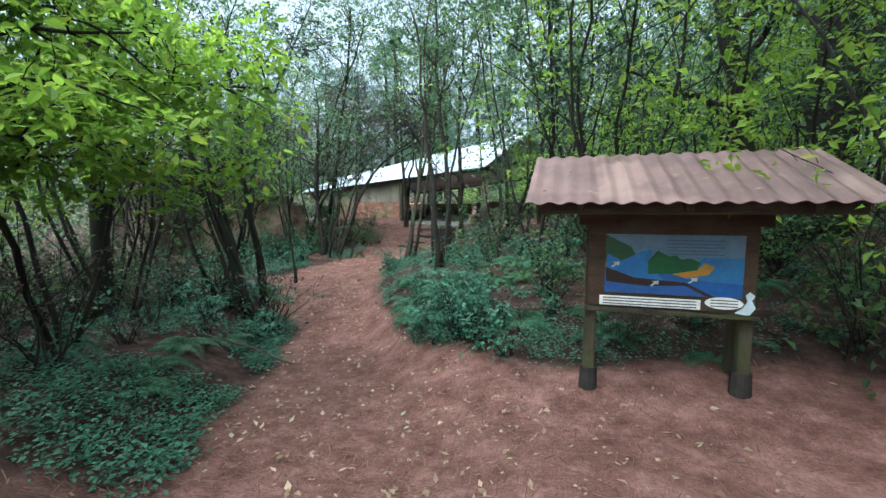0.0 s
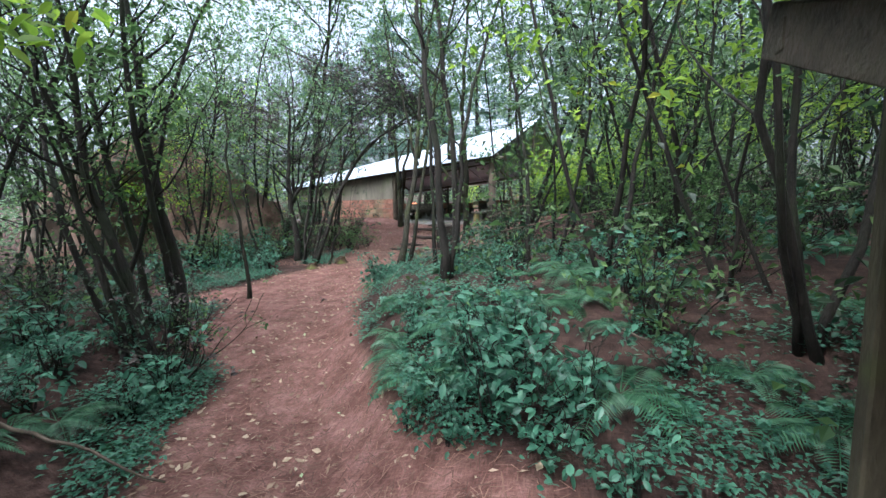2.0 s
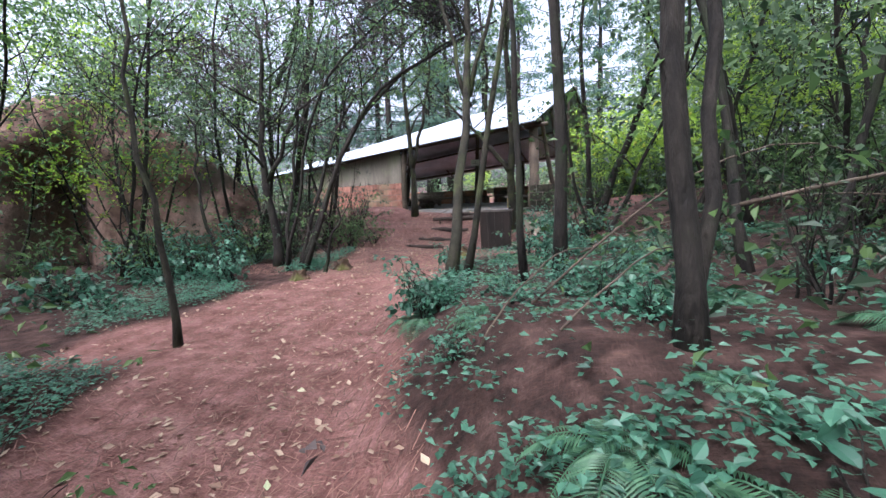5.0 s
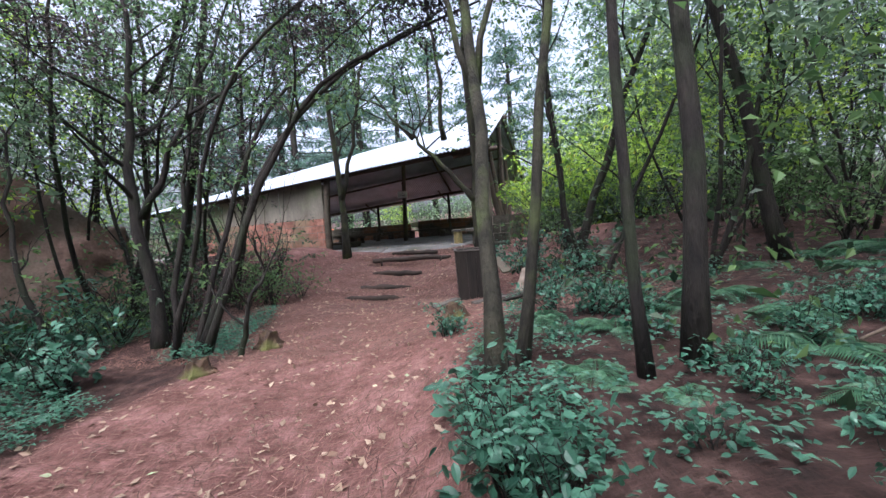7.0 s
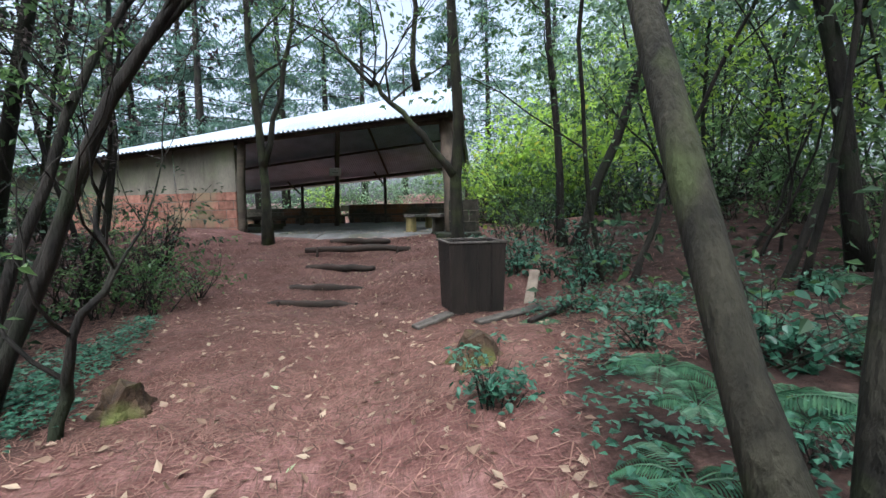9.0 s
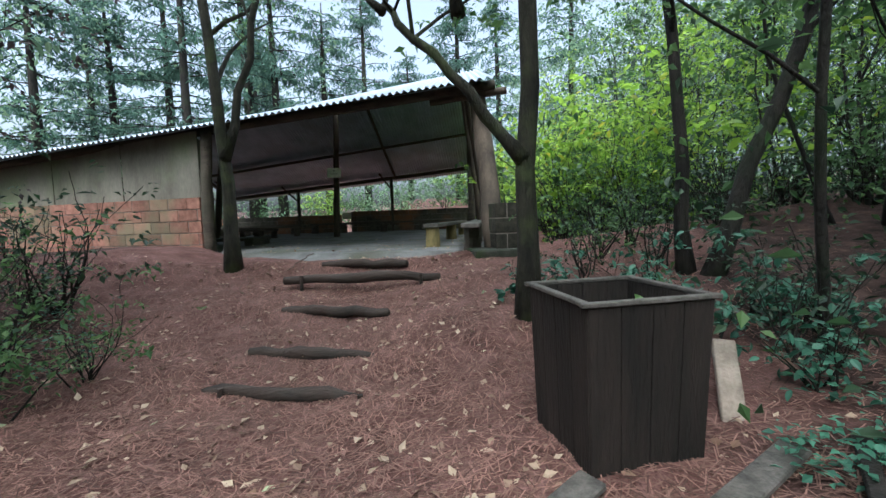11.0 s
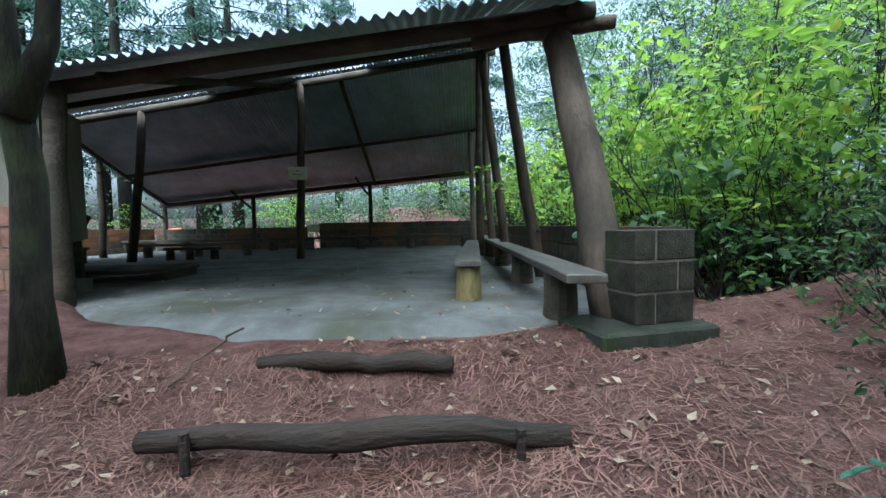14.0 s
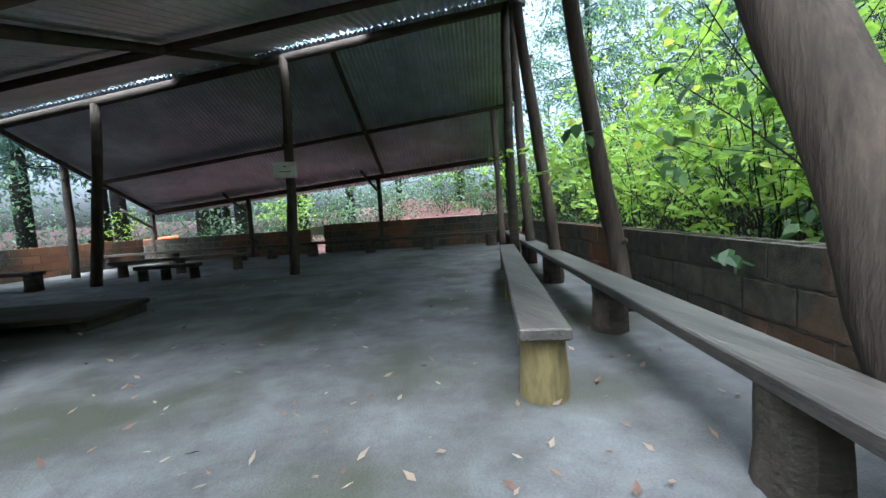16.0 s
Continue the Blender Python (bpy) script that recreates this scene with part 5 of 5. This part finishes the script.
def make_fern(seed, n, ln):
    rr = random.Random(seed)
    t = thing("fern", "arching green fern on the forest floor", "fern", "ferns", at=(0, 0, -80))
    for k in range(n):
        a = 6.283 * k / n + rr.uniform(-0.3, 0.3)
        d = Vector((math.cos(a), math.sin(a), 0))
        L = ln * rr.uniform(0.75, 1.15)
        b = Build()
        pts = [Vector((0, 0, 0.0)) + d * (L * s) + Vector((0, 0, L * (0.75 * s - 0.95 * s * s) * 1.1)) for s in (0, 0.15, 0.3, 0.45, 0.6, 0.75, 0.88, 1.0)]
        b.tube(pts, [0.006 * (1 - 0.1 * i) for i in range(8)], 4, caps=False)
        side = d.cross(Vector((0, 0, 1)))
        for i in range(28):
            s = 0.12 + 0.86 * i / 27
            p = d * (L * s) + Vector((0, 0, L * (0.75 * s - 0.95 * s * s) * 1.1))
            w = L * 0.30 * math.sin(math.pi * (0.08 + 0.86 * s) ** 0.8) + 0.01
            for sg in (-1, 1):
                b.leaf(p, side * sg + d * 0.35 + Vector((0, 0, -0.12)), (0, 0, 1), w, L * 0.034, 0.2)
        part("frond", b, L_FERN, t)
    return t


SHRUBS = [make_shrub(1, L_BLUE, 0.085, 230, 0.6, "low leafy plant with blue-green leaves"),
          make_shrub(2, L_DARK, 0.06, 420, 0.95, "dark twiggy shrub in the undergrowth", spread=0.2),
          make_shrub(3, L_MID, 0.07, 420, 1.1, "green leafy shrub of the undergrowth", spread=0.2),
          make_shrub(4, L_DRYTWIG, 0.05, 260, 1.0, "dry grey-brown twiggy dead shrub", spread=0.22),
          make_shrub(5, L_BRIGHT, 0.135, 460, 2.4, "tall shrub with broad bright leaves", spread=0.28, wide=0.4),
          make_shrub(6, L_MID, 0.11, 520, 2.0, "tall green shrub with broad leaves", spread=0.3, wide=0.5),
          make_shrub(7, L_BLUE, 0.085, 150, 0.42, "low plant with large round blue-green leaves", spread=0.1, wide=0.7, broad=(0.65, 0.9))]
FERNS = [make_fern(1, 8, 0.52), make_fern(2, 6, 0.4), make_fern(3, 9, 0.66)]
rng = random.Random(9)


def put(src, x, y, s=1.0, tilt=4):
    o = copy_thing(src, pose(x, y, height(x, y) - 0.01, rng.uniform(-tilt, tilt), rng.uniform(-tilt, tilt), rng.uniform(0, 360)) @ Matrix.Diagonal((s, s, s, 1)))
    return o


# plants that stand out by themselves
for k, x, y, s in ((2, 0.90, 5.55, 1.1), (0, 1.45, 6.10, 1.0), (2, -1.80, 3.30, 0.7), (1, -0.95, 2.15, 1.0), (1, -1.35, 2.60, 1.0), (2, -2.75, 2.50, 0.9), (1, -2.40, 5.30, 0.9), (1, -1.95, 4.85, 0.7),
                (0, 1.05, 5.00, 0.9), (2, 1.68, 7.00, 1.0), (0, 1.60, 16.25, 0.9), (0, -1.47, 8.35, 0.7), (1, -0.60, 10.20, 1.0), (1, 0.18, 9.30, 1.1), (0, 0.40, 10.70, 0.9)):
    put(FERNS[k], x, y, s)
for k, x, y, s in ((6, 1.10, 5.05, 0.9), (6, 1.40, 4.80, 1.0), (6, 1.25, 5.40, 0.8), (6, 0.90, 4.75, 0.7), (6, -1.54, 8.45, 0.8), (6, -0.50, 14.00, 0.8), (6, -0.85, 14.45, 0.6), (6, 0.20, 13.85, 0.8), (6, -1.95, 10.80, 0.45), (6, -6.60, 10.10, 1.0), (6, -7.22, 9.20, 1.0), (6, -6.12, 9.00, 0.8), (6, -7.00, 10.70, 1.0), (0, 1.30, 4.50, 1.0), (0, 1.60, 4.35, 0.7), (0, 1.10, 4.90, 1.0), (0, 1.05, 4.40, 0.6), (0, 0.70, 4.60, 0.5), (0, 1.85, 4.70, 0.8), (0, 2.05, 4.10, 0.55), (0, -1.57, 8.55, 0.8), (0, -1.42, 8.30, 0.6), (0, -2.00, 10.85, 0.5),
                (2, -5.60, 14.35, 0.95), (2, -6.00, 14.55, 0.9), (2, -5.30, 14.05, 0.8), (2, -5.80, 13.85, 0.8), (2, -5.05, 14.60, 0.6), (0, 0.00, 14.15, 0.9), (0, -0.75, 14.40, 0.5), (0, -0.60, 10.80, 0.8), (0, -0.90, 11.30, 0.6),
                (1, 0.98, 7.80, 0.9), (2, 2.35, 5.50, 0.9), (0, -2.20, 4.00, 0.7), (0, -1.85, 4.50, 0.6), (1, -3.05, 3.80, 0.9)):
    put(SHRUBS[k], x, y, s)
for k, x, y, sc in ((0, 0.32, 5.35, 0.8), (1, 0.12, 5.7, 0.9), (2, 0.55, 5.05, 0.6), (1, 0.6, 5.6, 0.8), (0, 0.25, 6.1, 0.7)):
    put(FERNS[k], x, y, sc)
for k, x, y, sc in ((6, -1.45, 15.0, 0.9), (6, -1.32, 14.85, 0.7), (1, -0.75, 15.5, 0.7), (2, -0.35, 16.0, 0.8), (1, 0.1, 15.5, 0.9), (2, 0.3, 16.4, 1.0), (0, -0.55, 14.6, 0.8), (0, -0.9, 14.2, 0.6), (1, -0.2, 13.6, 0.8), (0, -0.45, 13.2, 0.7), (0, 0.35, 5.5, 0.5), (0, 0.2, 5.9, 0.6)):
    put(SHRUBS[k], x, y, sc)
for k in range(26):
    x, y = rng.uniform(1.8, 6.2), rng.uniform(4.2, 6.2)
    put(SHRUBS[(0, 6, 1)[k % 3]] if k % 4 else FERNS[1], x, y, rng.uniform(0.35, 0.65))
# ferns and leafy plants of the bank
k = 0
while k < 34:
    x, y = rng.uniform(-0.7, 2.6), rng.uniform(6.2, 9.9)
    if bare(x, y) > 0.4 or abs(x - 0.19) + abs(y - 6.97) < 0.25:
        k += 0.1
        continue
    if k % 3 < 1.5:
        put(FERNS[int(k) % 3], x, y, rng.uniform(0.35, 0.7))
    else:
        put(SHRUBS[(0, 6, 0)[int(k) % 3]], x, y, rng.uniform(0.35, 0.65))
    k += 1
k = 0
while k < 22:
    x, y = rng.uniform(-1.4, 1.2), rng.uniform(9.2, 12.6)
    if bare(x, y) > 0.5:
        k += 0.1
        continue
    put(FERNS[int(k) % 3] if k % 2 < 1 else SHRUBS[6], x, y, rng.uniform(0.35, 0.6))
    k += 1
k = 0
while k < 18:
    x, y = rng.uniform(-1.0, 0.9), rng.uniform(7.2, 9.6)
    if bare(x, y) > 0.5:
        k += 0.1
        continue
    j = int(k) % 4
    put(FERNS[(0, 1, 1, 2)[j]] if j in (0, 2) else SHRUBS[(0, 0, 0, 6)[j]], x, y, rng.uniform(0.28, 0.55))
    k += 1
# thickets by zones: x range, y range, kinds, number, size
for x0, x1, y0, y1, kinds, num in ((-7, -1.6, 1.5, 6.5, (1, 3, 0, 2), 30), (-10, -5.3, 9.3, 12.8, (0, 6, 0, 2, 1), 28), (2.2, 6.5, 5.8, 14.5, (0, 1, 2, 2), 34), (1.3, 5.0, 18.0, 31, (4, 5, 4, 4, 2), 60), (0.2, 1.6, 16.6, 20.0, (4, 5, 2), 14), (1.6, 6, 14.5, 19, (1, 2, 5), 18),
                                    (-11, -6, 13, 18, (2, 1, 3), 16), (-15, 3, 32.8, 38, (5, 2, 4, 3), 16), (-19, -15, 18, 32, (2, 5, 3), 8), (4.5, 9, 2, 9, (1, 2, 0), 12)):
    k = 0
    while k < num:
        x, y = rng.uniform(x0, x1), rng.uniform(y0, y1)
        if bare(x, y) > 0.5 and y < 18:
            k += 0.3
            continue
        put(SHRUBS[kinds[int(k) % len(kinds)]], x, y, rng.uniform(0.7, 1.35), 8)
        k += 1
for k in range(80):
    x, y = rng.choice((rng.uniform(-4.5, -1.0), rng.uniform(1.6, 5))), rng.uniform(2, 13)
    if bare(x, y) < 0.35:
        put(FERNS[k % 3], x, y, rng.uniform(0.5, 1.0))
for o in SHRUBS + FERNS:
    for c in list(o.children_recursive) + [o]:
        bpy.data.objects.remove(c)


def hanging_tangle(label, at, size, count, mat, leaf, seed):
    rr = random.Random(seed)
    t = thing("vine_tangle", label, "vine", at=at)
    b, tips = Build(), []
    for k in range(26):
        d = Vector((rr.gauss(0, 1), rr.gauss(0, 1), rr.gauss(0, 0.5))).normalized()
        branch(b, rr, (rr.gauss(0, size[0] * 0.3), rr.gauss(0, size[1] * 0.3), rr.gauss(0, size[2] * 0.3)), d, max(size) * rr.uniform(0.5, 1.0), 0.012, 7, 0.5, -0.1, 4, tips, 1)
    part("woody_stem", b, M_BARK, t)
    c = Build()
    leaves_round(c, rr, tips, count, leaf, 0.14)
    part("foliage", c, mat, t)


hanging_tangle("dark dead vine tangle hung in the bent stems", (-2.5, 11.6, 3.2), (1.2, 0.9, 0.6), 6500, L_DEADVINE, 0.05, 1)
hanging_tangle("grey dead twigs hanging in the trees", (-4.6, 12.6, 3.9), (1.6, 1.0, 0.9), 4200, L_DRYTWIG, 0.05, 6)
hanging_tangle("grey dead twigs hanging in the trees", (-6.9, 11.6, 3.4), (1.5, 1.0, 1.0), 4200, L_DRYTWIG, 0.05, 7)
hanging_tangle("grey dead twigs hanging in the trees", (-6.6, 13.2, 2.4), (1.2, 1.0, 0.9), 2600, L_DRYTWIG, 0.05, 2)
hanging_tangle("grey dead twigs hanging in the trees", (-8.5, 10.8, 2.6), (1.4, 1.0, 0.9), 1100, L_DRYTWIG, 0.05, 3)
hanging_tangle("green climbers over the shelter's end", (-9.2, 17.6, 1.0), (1.2, 0.5, 0.8), 900, L_BLUE, 0.06, 4)
hanging_tangle("dark trailing foliage high in an old tree", (-3.2, 7.8, 4.6), (0.8, 0.8, 0.9), 1100, L_DARK, 0.06, 5)


def earth_bank():
    """A steep bare bank with a dark hollow under its overhang."""
    b = Build()
    nx, nz = 44, 26
    for j in range(nz + 1):
        for i in range(nx + 1):
            s, u = i / nx, j / nz
            x = (s - 0.5) * 9
            z = -1.6 + u * 4.6 * (0.55 + 0.45 * math.sin(math.pi * min(1, max(0, s * 1.05))))
            hollow = math.exp(-((x + 1.0) / 0.75) ** 2) * smooth01(0.82, 0.6, u) * 1.9
            y = 0.9 * u + hollow - 0.5 * smooth01(0.6, 0.8, u) * math.exp(-((x + 0.6) / 1.8) ** 2) + 0.35 * noise.fractal(Vector((x * 0.8, z * 0.8, 2)), 0.7, 2.1, 4)
            b.v.append((x, y, z))
    for j in range(nz):
        for i in range(nx):
            q = j * (nx + 1) + i
            b.f.append((q, q + 1, q + nx + 2, q + nx + 1))
    top = nz * (nx + 1)
    base = len(b.v)
    for i in range(nx + 1):
        x, y, z = b.v[top + i]
        b.v.append((x, y + 5, z - 0.4))
        b.v.append((x, y + 6, -2.5))
    for i in range(nx):
        b.f.append((top + i, top + i + 1, base + 2 * i + 2, base + 2 * i))
        b.f.append((base + 2 * i, base + 2 * i + 2, base + 2 * i + 3, base + 2 * i + 1))
    ob = part("earth_bank", b, M_CLIFF, smooth=True)
    ob.matrix_basis = pose(-10.9, 11.9, 0, 0, 0, 40) @ Matrix.Diagonal((0.8, 0.8, 1.0, 1))
    tagged(ob, "brown earth bank with a dark hollow under roots", "bank", kind="structure")


earth_bank()


def stump(label, x, y, r, h, seed):
    rr = random.Random(seed)
    t = thing("stump", label, "stump", "tree stumps", at=gz(x, y))
    b = Build()
    n = 14
    prof = ((-0.08, 1.7), (0.02, 1.35), (h * 0.4, 1.08), (h * 0.8, 0.95), (h, 0.9))
    for z, k in prof:
        for i in range(n):
            a = 6.283 * i / n
            f = 1 + (0.28 * math.sin(a * 5 + seed) * (1 - max(0, z) / h)) + rr.uniform(-0.05, 0.05)
            b.v.append((math.cos(a) * r * k * f, math.sin(a) * r * k * f, z + (rr.uniform(-0.05, 0.06) if z == h else 0)))
    for j in range(len(prof) - 1):
        for i in range(n):
            b.f.append((j * n + i, j * n + (i + 1) % n, (j + 1) * n + (i + 1) % n, (j + 1) * n + i))
    b.f.append(tuple((len(prof) - 1) * n + i for i in range(n)))
    part("wood", b, M_ROOT, t)


stump("low rotten mossy stump by the path", -1.93, 11.5, 0.12, 0.15, 1)
stump("low stump overgrown with leaves", -4.45, 10.75, 0.11, 0.11, 2)
stump("cut stump among roots", -4.1, 11.5, 0.11, 0.13, 3)


def fallen_branches():
    rr = random.Random(71)
    for label, a, e, r, arch in (("long bare branch lying across the ferns", on(0.7, 8.1, 0.55), on(4.2, 8.0, 0.75), 0.012, 0.08),
                                 ("thin pale arching cane over the slope", on(-0.55, 7.75, 0.0), on(2.5, 9.2, 0.25), 0.007, 0.75),
                                 ("thin pale arching cane over the slope", on(-0.2, 8.6, 0.3), on(2.6, 8.6, 0.2), 0.007, 0.3),
                                 ("thin pale arching cane over the slope", on(-0.75, 7.2, 0.0), on(-0.1, 8.1, 0.35), 0.006, 0.2),
                                 ("thin pale arching cane over the slope", on(-0.3, 7.1, 0.0), on(0.5, 8.0, 0.3), 0.006, 0.15),
                                 ("dry fallen branch at the path's edge", on(-1.9, 3.6, 0.12), on(-0.7, 3.9, 0.05), 0.014, 0.05),
                                 ("dry fallen branch in the leaves", on(1.9, 5.4, 0.05), on(2.2, 4.9, 0.35), 0.014, 0.05),
                                 ("pale fallen stick on the needles", on(-3.9, 17.35, 0.1), on(-4.1, 16.75, 0.03), 0.008, 0.02)):
        t = thing("fallen_branch", label, "branch", at=a)
        a, e = Vector(a), Vector(e)
        pts = [(e - a) * (i / 10) + Vector((rr.uniform(-0.02, 0.02), rr.uniform(-0.02, 0.02), arch * math.sin(math.pi * i / 10))) for i in range(11)]
        part("stick", Build().tube(pts, [r * (1.1 - 0.06 * i) for i in range(11)], 6), M_POLE, t, smooth=True)


fallen_branches()


# ---------------------------------------------------------------- leaf litter
def litter():
    rr = random.Random(3)
    b = Build()
    k = 0
    while k < 4200:
        y = rr.uniform(0.2, 17.2)
        x = lerp(PATH_X, y) + rr.gauss(0, 1.8)
        if bare(x, y) < 0.15:
            continue
        s = rr.uniform(0.025, 0.08)
        b.leaf((x, y, height(x, y) + 0.006), (rr.uniform(-1, 1), rr.uniform(-1, 1), rr.uniform(-0.05, 0.2)), (rr.gauss(0, 0.25), rr.gauss(0, 0.25), 1), s, s * rr.uniform(0.45, 0.75), rr.uniform(-0.3, 0.2))
        k += 1
    for k in range(420):
        x = rr.uniform(-8, -1.2)
        y = 17.3 - 0.3 * (x + 2) + 7 * rr.random() ** 1.8
        s = rr.uniform(0.03, 0.07)
        b.leaf((x, y, 0.008), (rr.uniform(-1, 1), rr.uniform(-1, 1), 0.1), (rr.gauss(0, 0.25), rr.gauss(0, 0.25), 1), s, s * 0.5, -0.2)
    tagged(part("leaf_litter", b, L_FALLEN), "scattered dry fallen leaves on soil and slab", "leaves", kind="stuff")
    c = Build()
    k = 0
    while k < 70000:
        y = rr.uniform(0.5, 17.1)
        x = lerp(PATH_X, y) + rr.gauss(0, 1.9)
        if y < 11 and (rr.random() < 0.75 or bare(x, y) < 0.3):
            continue
        a = rr.uniform(0, 6.28)
        ln = rr.uniform(0.05, 0.12)
        z = height(x, y) + rr.uniform(0.004, 0.016)
        d = Vector((math.cos(a), math.sin(a), 0)) * ln
        d.z = height(x + d.x, y + d.y) + rr.uniform(0.002, 0.014) - z
        s = Vector((-math.sin(a), math.cos(a), 0)) * 0.0028
        p = Vector((x, y, z))
        c.quad(p - s, p + d - s, p + d + s, p + s)
        k += 1
    tagged(part("needle_litter", c, L_NEEDLE), "dry reddish pine needles on the soil", "needles", kind="stuff")
    g = Build()
    k = 0
    while k < 8200:
        y = rr.uniform(1.0, 16.6)
        x = lerp(PATH_X, y) + rr.choice((-1, 1)) * abs(rr.gauss(0, 2.3))
        if bare(x, y) > 0.45 or (y > 9.4 and x > -4 and rr.random() < 0.72) or (y > 13.5 and rr.random() < 0.8) or (noise.noise(Vector((x * 0.8, y * 0.8, 5))) < -0.12 and not (6.8 < y < 9.6 and x > -1.2)) or (6.5 < y < 9.6 and x > -1.2 and rr.random() < 0.85):
            continue
        z = height(x, y)
        for j in range(5):
            a = rr.uniform(0, 6.28)
            s = rr.uniform(0.025, 0.06)
            g.leaf((x + rr.gauss(0, 0.06), y + rr.gauss(0, 0.06), z + rr.uniform(0.02, 0.13)), (math.cos(a), math.sin(a), rr.uniform(-0.2, 0.4)), (rr.gauss(0, 0.3), rr.gauss(0, 0.3), 1), s, s * 0.6, 0.15)
        k += 1
    tagged(part("ground_cover", g, L_BLUE), "low blue-green leafy ground cover", "ground cover", kind="stuff")


litter()
